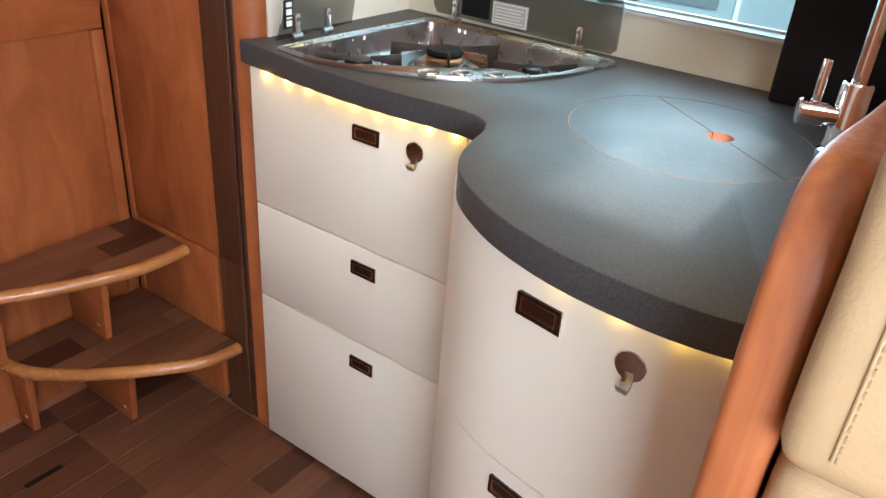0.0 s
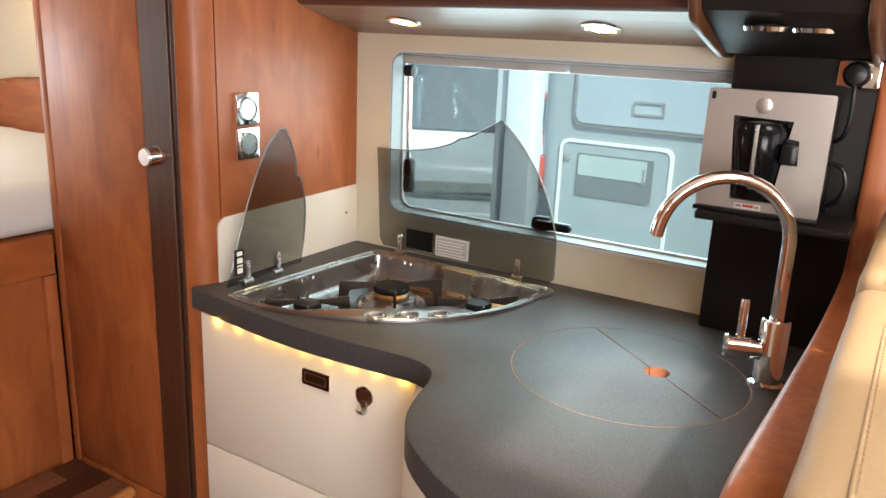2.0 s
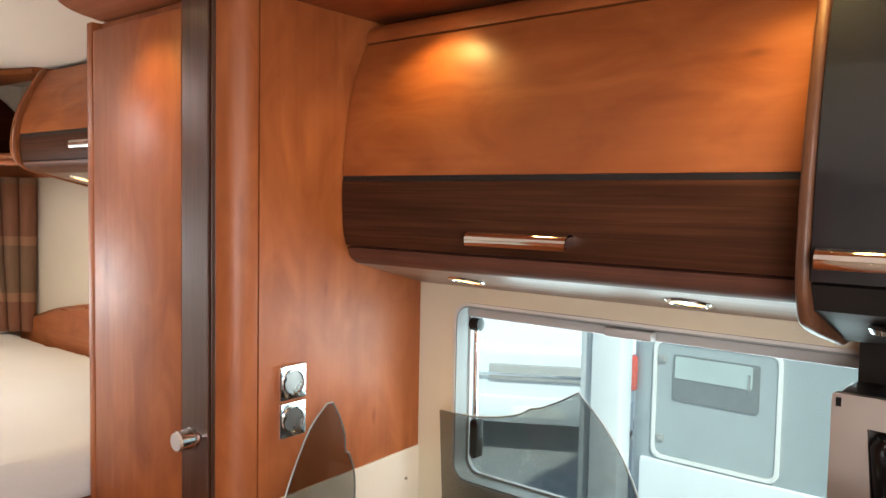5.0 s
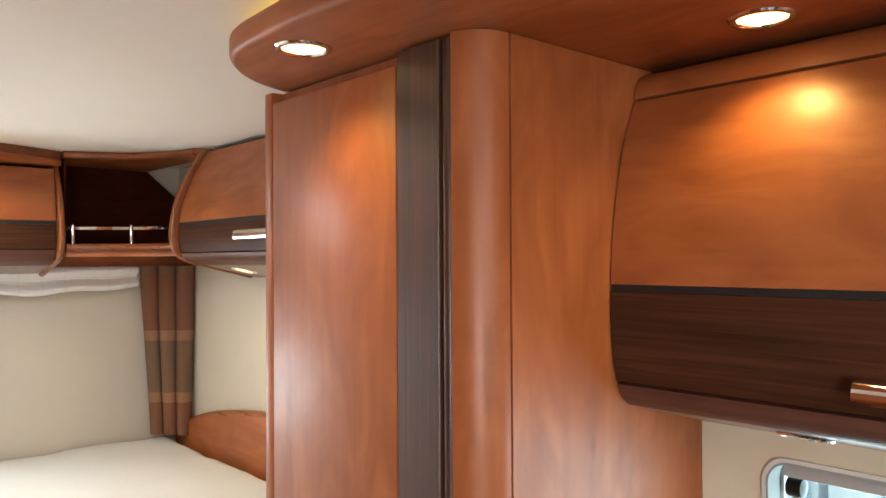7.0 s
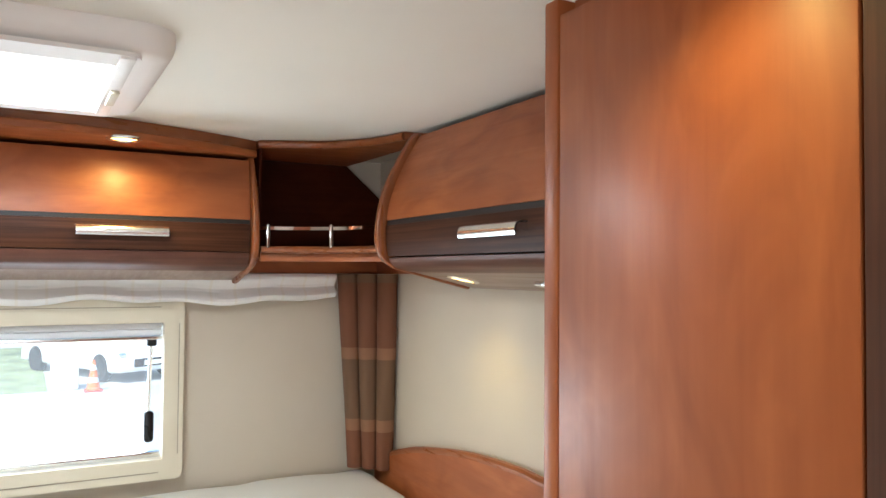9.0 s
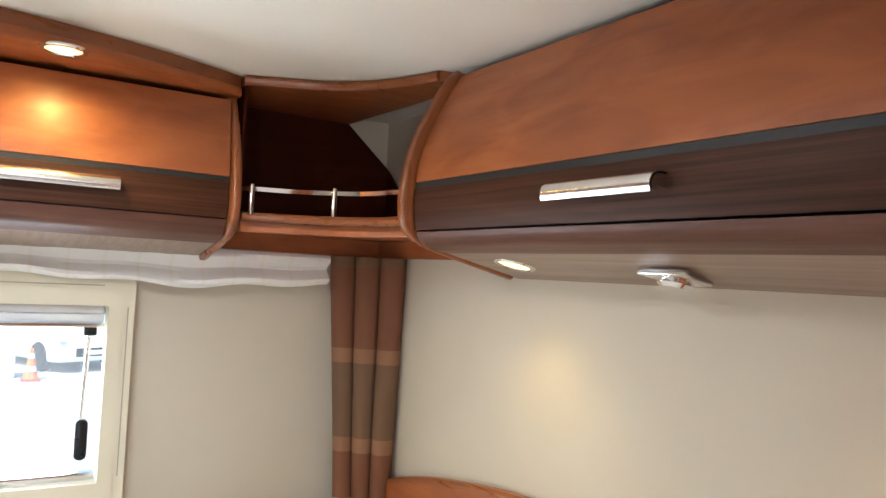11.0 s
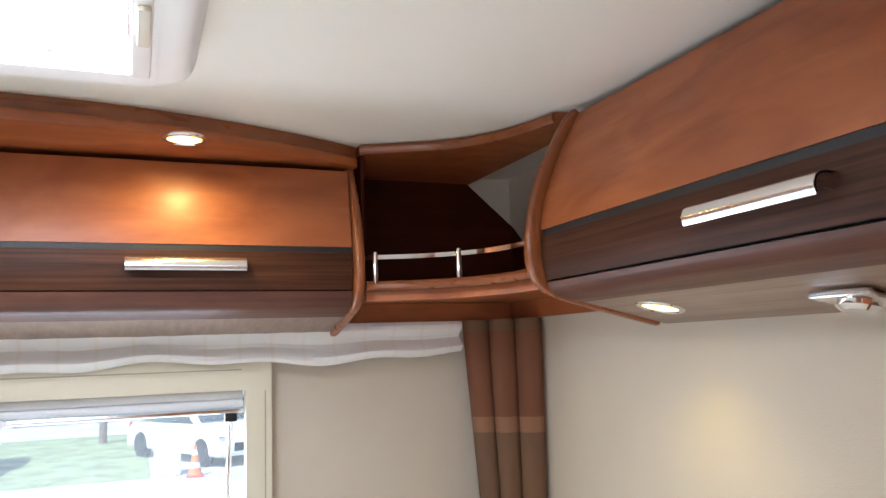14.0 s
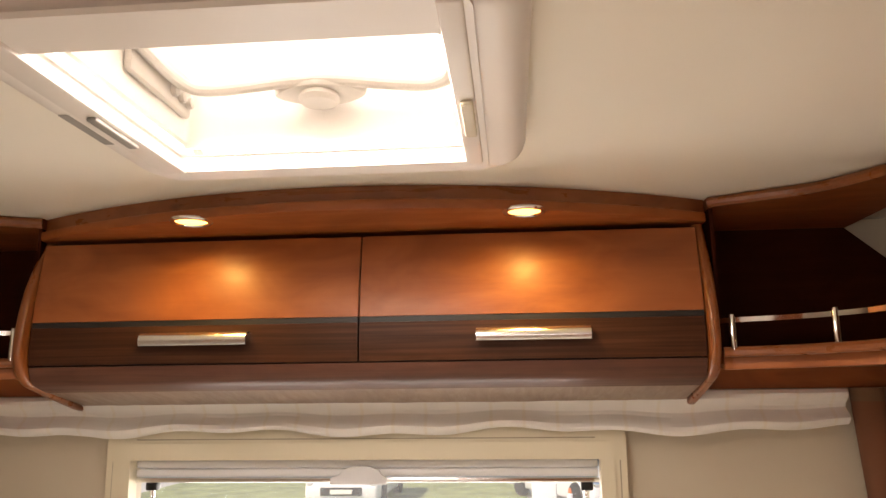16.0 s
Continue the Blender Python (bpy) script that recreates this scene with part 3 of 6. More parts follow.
def roof_hatch():
    h = thing("roof_hatch", (-2.28, 0.445, 1.915), "white plastic roof hatch with an opal dome", "roof hatch")
    inner = rounded(-2.462, -2.115, 0.272, 0.637, 0.006, 3)
    bm = bm_new()
    ring = lambda d: rounded(-2.53 + d, -2.05 - d, 0.197 + d, 0.712 - d, max(0.055 - d, 0.006), 8)
    loops = [[bm.verts.new((x, y, z)) for x, y in ring(d)] for d, z in ((0, 1.956), (0, 1.938), (0.003, 1.928), (0.009, 1.920), (0.018, 1.9155), (0.03, 1.914), (0.062, 1.914), (0.065, 1.918), (0.065, 1.956))]
    for va, vb in zip(loops, loops[1:] + loops[:1]):
        for k in range(len(va)):
            bm.faces.new((va[k], va[(k + 1) % len(va)], vb[(k + 1) % len(vb)], vb[k]))
    part("inner_frame", bm, white_plastic, h, "white plastic ceiling frame")
    part("frame_lip", slab_with_holes(bm_new(), rounded(-2.50, -2.055, 0.235, 0.665, 0.02), [inner], 1.915, 1.909), white_plastic, h)
    part("shaft", slab_with_holes(bm_new(), rounded(-2.47, -2.105, 0.262, 0.647, 0.02), [rounded(-2.466, -2.11, 0.268, 0.641, 0.006, 3)], 1.95, 2.09), white_plastic, h, "white shaft lining")
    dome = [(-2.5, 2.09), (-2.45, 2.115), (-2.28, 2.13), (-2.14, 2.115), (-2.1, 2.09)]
    part("dome", shell(bm_new(), smooth_line(dome, 4), 0.004, "y", 0.22, 0.69), frost, h, "opal dome given its own glow in place of skylight")
    rod = smooth_line([(-2.18, 0.628, 2.01), (-2.30, 0.630, 2.005), (-2.39, 0.626, 2.0), (-2.42, 0.61, 2.0), (-2.428, 0.585, 2.0), (-2.418, 0.54, 2.0), (-2.402, 0.49, 2.0), (-2.397, 0.455, 2.0), (-2.402, 0.41, 2.0), (-2.412, 0.36, 2.0), (-2.416, 0.32, 2.0), (-2.405, 0.297, 2.0), (-2.36, 0.289, 2.0), (-2.28, 0.286, 2.005), (-2.18, 0.284, 2.01)], 5)
    part("opening_bar", tube(bm_new(), rod, 0.0075, 10), backlit_white_plastic, h, "white bent opening bar")
    knob = part("grip", prism(bm_new(), [(-2.426 + 0.036 * math.cos(radians(a)), 0.457 + 0.060 * math.sin(radians(a)) * (1 - 0.25 * abs(math.cos(radians(a))))) for a in range(0, 360, 15)], "z", 1.990, 2.006, 0.005), backlit_white_plastic, h, "oval white grip")
    part("grip_button", lathe(bm_new(), [(0.006, 0), (0.024, 0), (0.026, -0.006), (0.022, -0.012), (0.006, -0.013)], (-2.420, 0.457, 1.990)), backlit_white_plastic, knob)
    part("hinge_plate", box(bm_new(), -2.45, -2.29, 0.268, 0.280, 1.975, 2.03, 0.006), backlit_white_plastic, h)
    for k in range(3):
        part("hinge_boss", lathe(bm_new(), [(0.003, 0), (0.008, 0), (0.007, 0.006), (0.003, 0.007)], (-2.435 + k * 0.022, 0.281, 1.992), "y", 12), backlit_white_plastic, h)
    part("blind_cassette", box(bm_new(), -2.46, -2.05, 0.243, 0.274, 1.905, 1.914, 0.003), white_plastic, h)
    part("net_cassette", box(bm_new(), -2.462, -2.06, 0.637, 0.658, 1.905, 1.914, 0.003), white_plastic, h)
    part("slide_latch", box(bm_new(), -2.345, -2.25, 0.643, 0.656, 1.899, 1.905, 0.002), cream_plastic, h)
    part("blind_latch", box(bm_new(), -2.342, -2.25, 0.256, 0.268, 1.900, 1.905, 0.002), grey_label, h, "grey slide latch")
    part("seal", slab_with_holes(bm_new(), rounded(-2.468, -2.11, 0.266, 0.643, 0.006, 3), [rounded(-2.458, -2.119, 0.276, 0.633, 0.006, 3)], 1.93, 1.938), alu, h, "thin metal rail")
    part("sticker", box(bm_new(), -2.36, -2.265, 0.216, 0.232, 1.9135, 1.9145), grey_label, h, "grey printed sticker")


roof_hatch()

# ---------------------------------------------------------------- wardrobe between kitchen and bed


def wardrobe():
    w = thing("wardrobe", (-1.4, 1.2, 0), "tall cherry wardrobe with a walnut edge strip", "wardrobe")
    part("body", box(bm_new(), -1.60, -1.205, 1.006, WALL - 0.002, 0, 1.903), cherry_z, w)
    part("side_strip", box(bm_new(), -1.622, -1.60, 0.984, WALL - 0.002, 0, 1.903, 0.004), cherry_z, w, "slim cherry side board")
    d = part("door", box(bm_new(), -1.598, -1.296, 0.985, 1.004, 0.425, 1.885, 0.002), cherry_z, w)
    part("lower_flap", box(bm_new(), -1.598, -1.312, 0.985, 1.004, 0.012, 0.42, 0.002), cherry_z, w)
    strip = [(-1.293, 0.985), (-1.219, 0.985), (-1.2175, 0.9865), (-1.2175, 1.004), (-1.293, 1.004)]
    bead = [(-1.2085 - 0.0085 * math.cos(radians(a)), 0.998 - 0.011 * math.sin(radians(a))) for a in range(0, 181, 15)] + [(-1.200, 1.005), (-1.217, 1.005)]
    part("edge_bead", prism(bm_new(), bead, "z", 0.005, 1.90), walnut_z, w, "rounded walnut bead")
    s = part("edge_strip", prism(bm_new(), strip, "z", 0.425, 1.90), walnut_z, w, "dark walnut door edge")
    part("lower_edge_strip", prism(bm_new(), strip, "z", 0.005, 0.424), cheek_brown, w, "dark brown lower strip")
    part("gap", box(bm_new(), -1.2965, -1.2925, 0.99, 1.005, 0.01, 1.9), black_gap, w)
    part("plinth", box(bm_new(), -1.598, -1.206, 0.995, 1.005, 0.0, 0.012), black_gap, w)
    k = part("knob", lathe(bm_new(), [(0.009, 0.0), (0.009, 0.012), (0.0175, 0.014), (0.0175, 0.045), (0.015, 0.048), (0.004, 0.048)], (-1.235, 0.985, 1.172), "y", 24, -1), chrome, w, "round chrome knob")
    part("knob_ring", lathe(bm_new(), [(0.0165, 0.018), (0.0182, 0.019), (0.0182, 0.022), (0.0165, 0.023)], (-1.235, 0.985, 1.172), "y", 24, -1), steel_dark, k)


wardrobe()

# light canopy over the kitchen, with its rounded end
canopy = smooth_line([(-1.60, 0.998), (-1.575, 0.945), (-1.53, 0.892), (-1.46, 0.848), (-1.37, 0.835), (-1.2, 0.835), (-0.8, 0.87), (-0.3, 0.93), (0.3, 0.94), (1.0, 0.94)], 5)
cano = thing("light_canopy", (-1.0, 1.1, 1.905), "cherry light canopy with rounded end over the kitchen", "ceiling canopy")
part("board", prism(bm_new(), canopy + [(1.0, WALL - 0.01), (-1.60, WALL - 0.01)], "z", 1.905, 1.938, 0.008, 3, 0.9), cherry_x, cano)
part("led_strip", shell(bm_new(), offset_line(canopy[3:], 0.03), 0.008, "z", 1.939, 1.944), led, cano, "glowing yellow strip on top")
downlight((-1.366, 0.898, 1.905), watts=2.1)
downlight((-0.943, 1.209, 1.905), watts=1.8)
# This spot is out of view, added to carry on the row.
downlight((-0.35, 1.15, 1.905))

# ---------------------------------------------------------------- kitchen base units


def recessed_handle(parent, at, along, out, w=0.062, h=0.03):
    """Push-lock handle: a chrome rim round a dark mirror plate, on a face whose normal is out."""
    a, o, z = Vector(along).normalized(), Vector(out).normalized(), Vector((0, 0, 1))
    m = Matrix((a, o, z)).transposed().to_4x4()
    m.translation = at
    bm = slab_with_holes(bm_new(), rounded(-w / 2, w / 2, -h / 2, h / 2, 0.002, 2), [rounded(-w / 2 + 0.004, w / 2 - 0.004, -h / 2 + 0.004, h / 2 - 0.004, 0.001, 2)], -0.001, 0.003, "y")
    bm.transform(m)
    hd = part("handle", bm, bronze_rim, parent, "dark bronze push-lock handle")
    bm = slab_with_holes(bm_new(), rounded(-w / 2 + 0.005, w / 2 - 0.007, -h / 2 + 0.005, h / 2 - 0.005, 0.001, 2), [rounded(-w / 2 + 0.0065, w / 2 - 0.0085, -h / 2 + 0.0065, h / 2 - 0.0065, 0.001, 2)], -0.001, 0.0026, "y")
    bm.transform(m)
    part("chrome_line", bm, chrome, hd, "thin chrome line")
    bm = box(bm_new(), w / 2, w / 2 + 0.0012, -0.001, 0.0032, -h / 2, h / 2)
    bm.transform(m)
    part("chrome_edge", bm, chrome, hd)
    bm = box(bm_new(), -w / 2 + 0.003, w / 2 - 0.003, -0.001, 0.0012, -h / 2 + 0.003, h / 2 - 0.003)
    bm.transform(m)
    part("push_plate", bm, bronze, hd, "dark mirror push plate")


drawer_unit = thing("drawer_unit", (-0.9, 1.2, 0), "cream laminate kitchen unit with three drawers", "kitchen cabinet")
# Black body puts the shade of the drawer gaps into its colour.
part("body", box(bm_new(), -1.142, -0.655, 0.9915, WALL - 0.01, 0.012, 0.872), black_gap, drawer_unit)
part("plinth", box(bm_new(), -1.142, -0.65, 0.985, 0.995, 0.0, 0.02), black_gap, drawer_unit)
for z0, z1, zh in ((0.6155, 0.888, 0.832), (0.3995, 0.6125, 0.567), (0.014, 0.3965, 0.348)):
    d = part("drawer", box(bm_new(), -1.143, -0.657, 0.972, 0.991, z0, z1, 0.0015), cream, drawer_unit)
    recessed_handle(d, (-0.858, 0.9715, zh), (1, 0, 0), (0, -1, 0), 0.06, 0.028)


def towel_hook(at, out):
    o = Vector(out).normalized()
    side = Vector((0, 0, 1)).cross(o)
    m = Matrix((side, o, Vector((0, 0, 1)))).transposed().to_4x4()
    m.translation = at
    t = thing("towel_hook", at, "round stick-on steel hook on the cabinet front", "hook", "towel hooks")
    bm = lathe(bm_new(), [(0.004, 0), (0.0172, 0.0), (0.0172, 0.0025), (0.004, 0.003)], (0, 0, 0), "y", 28)
    bm.transform(m)
    part("disc", bm, steel, t, "satin steel disc")
    bm = prism(bm_new(), [(0, -0.004), (0.003, -0.006), (0.004, -0.02), (0.010, -0.025), (0.016, -0.018), (0.018, -0.019), (0.012, -0.029), (0.003, -0.028), (0.0, -0.02)], "x", -0.006, 0.006, 0.0008)
    bm.transform(m)
    part("hook", bm, steel, t)


towel_hook((-0.754, 0.9715, 0.832), (0, -1, 0))

# curved unit under the round end of the worktop
front = smooth_line([(-0.652, 0.975), (-0.617, 0.905), (-0.575, 0.825), (-0.52, 0.762), (-0.44, 0.718), (-0.336, 0.695), (-0.23, 0.686), (-0.13, 0.69)], 6)
curved = thing("curved_unit", (-0.4, 1.0, 0), "cream kitchen unit with a curved front door and drawer", "kitchen cabinet")
# This body is black too, as painted shade behind the curved fronts' gap.
part("body", prism(bm_new(), offset_line(front, 0.02) + [(-0.13, WALL - 0.01), (-0.652, WALL - 0.01)], "z", 0.012, 0.888), black_gap, curved)
door_c = part("door", shell(bm_new(), front, 0.018, "z", 0.5865, 0.888), cream, curved)
low_c = part("drawer", shell(bm_new(), front, 0.018, "z", 0.014, 0.5845), cream, curved)
part("plinth", shell(bm_new(), offset_line(front, 0.012), 0.01, "z", 0.0, 0.014), black_gap, curved)


def front_at(x):
    for a, b in zip(front, front[1:]):
        if a[0] <= x <= b[0]:
            t = (x - a[0]) / (b[0] - a[0])
            d = (Vector(b) - Vector(a)).normalized()
            return a[1] + (b[1] - a[1]) * t, Vector((d.x, d.y, 0)), Vector((d.y, -d.x, 0))
    return front[-1][1], Vector((1, 0, 0)), Vector((0, -1, 0))


for xh, zh, dd in ((-0.366, 0.832, door_c), (-0.372, 0.545, low_c)):
    y, al, out = front_at(xh)
    recessed_handle(dd, Vector((xh, y, zh)) + out * 0.0005, al, out, 0.062, 0.03)
y, al, out = front_at(-0.249)
towel_hook(Vector((-0.249, y, 0.825)) + out * 0.0005, out)

# worktop with the openings for hob and sink
edge = smooth_line([(-1.17, 0.975), (-1.13, 0.970), (-1.06, 0.961), (-0.96, 0.950), (-0.867, 0.946), (-0.78, 0.949), (-0.70, 0.956), (-0.648, 0.957), (-0.612, 0.943), (-0.592, 0.910), (-0.580, 0.86), (-0.560, 0.807), (-0.527, 0.762), (-0.475, 0.722), (-0.415, 0.691), (-0.332, 0.667), (-0.239, 0.659), (-0.175, 0.664), (-0.126, 0.677)], 5)
worktop_out = edge + [(-0.126, WALL - 0.006), (-1.153, WALL - 0.006), (-1.153, 1.04), (-1.158, 1.01)]
hob_out = smooth_line([(-1.07, 0.975), (-0.974, 0.972), (-0.855, 1.012), (-0.724, 1.094), (-0.64, 1.227), (-0.612, 1.375)], 6) + [(-0.613, 1.386), (-0.618, 1.394), (-0.628, 1.3985), (-0.83, 1.401), (-1.03, 1.4025), (-1.044, 1.4), (-1.054, 1.392), (-1.059, 1.38), (-1.069, 1.19), (-1.079, 0.998), (-1.0785, 0.986), (-1.0755, 0.978)]
hob_c = Vector((-0.9, 1.2))
shrink = lambda pts, k: [tuple(hob_c + (Vector(p) - hob_c) * k) for p in pts]
HOB_MID = Vector((-0.83, 1.115))


def hob_ring(k):
    """The outline drawn in towards a point near the front, so that the back margin is the widest."""
    return [tuple(HOB_MID + (Vector(p) - HOB_MID) * k) for p in hob_out]


LID = (-0.372, 1.122, 0.176)
top = thing("worktop", (-0.65, 1.1, 0.89), "anthracite kitchen worktop with a curved front edge", "worktop")
bm = slab_with_holes(bm_new(), worktop_out, [shrink(hob_out, 0.97)[::-1], circle(*LID)[::-1]], 0.89, 0.93)
on_edge = {(round(x, 4), round(y, 4)) for x, y in edge}
lip = [e for e in bm.edges if all(v.co.z > 0.9299 and (round(v.co.x, 4), round(v.co.y, 4)) in on_edge for v in e.verts) and len(e.link_faces) == 2 and e.calc_face_angle(0) > 0.9]
bmesh.ops.bevel(bm, geom=lip, offset=0.003, segments=2, affect="EDGES", profile=0.5, clamp_overlap=True)
part("slab", bm, anthracite, top)
part("led_strip", shell(bm_new(), offset_line(edge[8:], 0.017), 0.005, "z", 0.8855, 0.8895), led, top, "glowing yellow strip under the front edge")
for i in range(9):
    lamp("worktop_led", "POINT", (-1.10 + i * 0.053, 0.9655, 0.8845), (0, 0, 0), 0.019, (1.0, 0.66, 0.12)).data.shadow_soft_size = 0.004
for i in range(9):
    p = edge[int(len(edge) * 0.60) + i * 4]
    lamp("worktop_led", "POINT", (p[0] + 0.004, p[1] + 0.021, 0.8845), (0, 0, 0), 0.019, (1.0, 0.66, 0.12)).data.shadow_soft_size = 0.004

# sink below its two-part lid
cut0, cut1 = Vector((-0.478, 1.262)), Vector((-0.216, 1.046))
hole_c, hole_r = Vector((-0.332, 1.145)), 0.019
cd = (cut1 - cut0).normalized()
hole_c = cut0 + cd * (hole_c - cut0).dot(cd)
cn = Vector((-cd.y, cd.x))
lid = thing("round_sink_cover", (LID[0], LID[1], 0.91), "round anthracite sink cover in two pieces with a finger hole", "sink cover")
for sgn in (1, -1):
    r = LID[2] - 0.0018
    pts = [p for p in circle(LID[0], LID[1], r, 120) if (Vector(p) - cut0).dot(cn) * sgn > 0.0012]
    angs = sorted(pts, key=lambda p: math.atan2((Vector(p) - Vector(LID[:2])).dot(cd), (Vector(p) - Vector(LID[:2])).dot(cn) * sgn))
    e1, e0 = angs[-1], angs[0]
    mid = [tuple(hole_c + cd * hole_r * math.cos(t) + cn * sgn * (0.0008 + hole_r * math.sin(t))) for t in [math.pi * k / 14 for k in range(15)]]
    s1 = tuple(cut0 + cd * (Vector(e1) - cut0).dot(cd) + cn * sgn * 0.0012)
    s0 = tuple(cut0 + cd * (Vector(e0) - cut0).dot(cd) + cn * sgn * 0.0012)
    poly = angs + [s1] + mid + [s0]
    bm = prism(bm_new(), poly, "z", 0.9105, 0.9300)
    for f in bm.faces:
        f.material_index = 0 if abs(f.normal.z) > 0.5 else 1
    part("cover_half", bm, [anthracite, mdf], lid, "anthracite cover half with brown cut edge")
ring = slab_with_holes(bm_new(), circle(LID[0], LID[1], LID[2] - 0.0001, 96), [circle(LID[0], LID[1], LID[2] - 0.0016, 96)[::-1]], 0.915, 0.9296)
part("cut_edge", ring, mdf, lid, "thin brown cut edge")
sink = solo("sink", lathe(bm_new(), [(0.176, 0.905), (0.18, 0.905), (0.178, 0.80), (0.12, 0.76), (0.02, 0.755), (0.02, 0.76), (0.115, 0.765), (0.168, 0.805), (0.172, 0.9)], (LID[0], LID[1], 0), "z", 40), mdf, "round brown sink bowl under its cover", "sink")


def hob():
    h = thing("gas_hob", (-0.9, 1.2, 0.88), "stainless three-burner gas hob in a rounded corner shape", "gas hob")
    ring = hob_ring
    def loft(rows, close):
        bm = bm_new()
        vs = [[bm.verts.new((x, y, z)) for x, y in ring(k)] for k, z in rows]
        for va, vb in zip(vs, vs[1:]):
            for i in range(len(va)):
                bm.faces.new((va[i], va[(i + 1) % len(va)], vb[(i + 1) % len(vb)], vb[i]))
        if close:
            bm.faces.new(vs[-1])
            ext = bmesh.ops.extrude_face_region(bm, geom=list(bm.faces), use_keep_orig=True)
            bmesh.ops.translate(bm, verts=[g for g in ext["geom"] if isinstance(g, bmesh.types.BMVert)], vec=(0, 0, -0.0015))
        else:
            for i in range(len(vs[0])):
                bm.faces.new((vs[-1][i], vs[-1][(i + 1) % len(vs[0])], vs[0][(i + 1) % len(vs[0])], vs[0][i]))
        bmesh.ops.recalc_face_normals(bm, faces=bm.faces)
        for f in bm.faces:
            f.smooth = True
        return bm
    part("rim", loft([(1.0, 0.9302), (1.0, 0.9345), (0.993, 0.9368), (0.975, 0.9372), (0.966, 0.9350), (0.95, 0.9345), (0.944, 0.9368), (0.918, 0.9372), (0.905, 0.9345), (0.905, 0.9302)], False), steel, h, "rounded stainless rim")
    part("tray", loft([(0.904, 0.934), (0.898, 0.925), (0.892, 0.897), (0.884, 0.890), (0.86, 0.885), (0.80, 0.884)], True), steel_dark, h, "pressed steel tray")
    part("glass_floor", prism(bm_new(), hob_ring(0.78), "z", 0.8842, 0.887, 0.001), oven_glass, h, "black glass tray floor")
    for cx, cy, r, legs, turn in ((-0.890, 1.228, 0.052, 4, 0.75), (-0.705, 1.250, 0.036, 4, 0.75), (-0.948, 1.050, 0.036, 4, 0.75)):
        cup = part("burner", lathe(bm_new(), [(0.01, 0.887), (r * 1.32, 0.887), (r * 1.36, 0.892), (r * 1.30, 0.895), (r * 1.24, 0.891), (r * 1.14, 0.893), (r * 1.10, 0.897), (r * 1.03, 0.894), (r, 0.896), (r * 0.95, 0.906), (r * 0.75, 0.909), (0.01, 0.909)], (cx, cy, 0), "z", 36), steel, h, "ringed steel burner cup")
        part("burner_ring", lathe(bm_new(), [(0.008, 0.909), (r * 0.70, 0.909), (r * 0.74, 0.914), (r * 0.66, 0.919), (0.008, 0.919)], (cx, cy, 0), "z", 28), brass, cup, "brass-coloured flame ring")
        part("burner_cap", lathe(bm_new(), [(0.006, 0.919), (r * 0.69, 0.919), (r * 0.71, 0.924), (r * 0.64, 0.930), (0.006, 0.931)], (cx, cy, 0), "z", 28), black_plastic, cup, "black enamel cap")
        for k in range(legs):
            a = 2 * math.pi * k / legs + turn
            span = ((1.95 if r > 0.04 else 2.1) if k % 2 == 0 else 1.3) * r
            if k % 2 == 0:
                prof = [(r * 0.55, 0.935), (span, 0.940), (span + 0.002, 0.887), (span - 0.013, 0.887), (span - 0.02, 0.921), (r * 0.62, 0.928)]
            else:
                prof = [(r * 0.8, 0.932), (r * 0.98, 0.936), (span, 0.934), (span, 0.887), (span - 0.012, 0.887), (span - 0.018, 0.919), (r * 0.85, 0.924)]
            bm = prism(bm_new(), prof, "y", -0.0018, 0.0018)
            bm.transform(Matrix.Translation((cx, cy, 0)) @ Matrix.Rotation(a, 4, "Z"))
            part("pan_support", bm, iron, h, "dark steel pan support")
        a = turn + 2.2
        px, py = cx + r * 0.8 * math.cos(a), cy + r * 0.8 * math.sin(a)
        bm = prism(bm_new(), [(-0.004, 0.906), (0.004, 0.906), (0.003, 0.940), (-0.002, 0.957)], "y", -0.0012, 0.0012)
        bm.transform(Matrix.Translation((px, py, 0)) @ Matrix.Rotation(a, 4, "Z"))
        part("igniter", bm, steel_dark, h, "thin steel fin")
    fr = hob_ring(0.90)[7:24]
    inner = smooth_line([fr[-1], (-0.735, 1.185), (-0.785, 1.130), (-0.855, 1.070), fr[0]], 5)[1:-1]
    part("knob_panel", prism(bm_new(), fr + inner, "z", 0.905, 0.9335, 0.002, 2, 0.9), steel, h, "steel control strip")
    for kx, ky in ((-0.800, 1.058), (-0.758, 1.095), (-0.716, 1.133)):
        kn = part("knob", lathe(bm_new(), [(0.0165, 0.9335), (0.0215, 0.9335), (0.0215, 0.9362), (0.0195, 0.9372), (0.0178, 0.9362), (0.0165, 0.9340)], (kx, ky, 0), "z", 28), steel, h, "round steel knob")
        part("knob_dish", lathe(bm_new(), [(0.003, 0.9337), (0.0162, 0.9337), (0.0150, 0.9385), (0.0135, 0.9390), (0.0115, 0.9350), (0.003, 0.9345)], (kx, ky, 0), "z", 28), steel_dark, kn)
        bm = box(bm_new(), -0.0125, 0.0125, -0.0018, 0.0018, 0.9346, 0.9425, 0.001)
        bm.transform(Matrix.Translation((kx, ky, 0)) @ Matrix.Rotation(0.9, 4, "Z"))
        part("knob_ridge", bm, steel, kn)
    for kx, ky in ((-0.96, 1.374), (-0.945, 1.374), (-0.76, 1.374), (-0.685, 1.366), (-1.043, 1.08), (-1.041, 1.14), (-1.039, 1.17)):
        part("rivet", lathe(bm_new(), [(0.0015, 0.926), (0.004, 0.926), (0.003, 0.932), (0.0015, 0.9325)], (kx, ky, 0), "z", 10), steel, h)


hob()


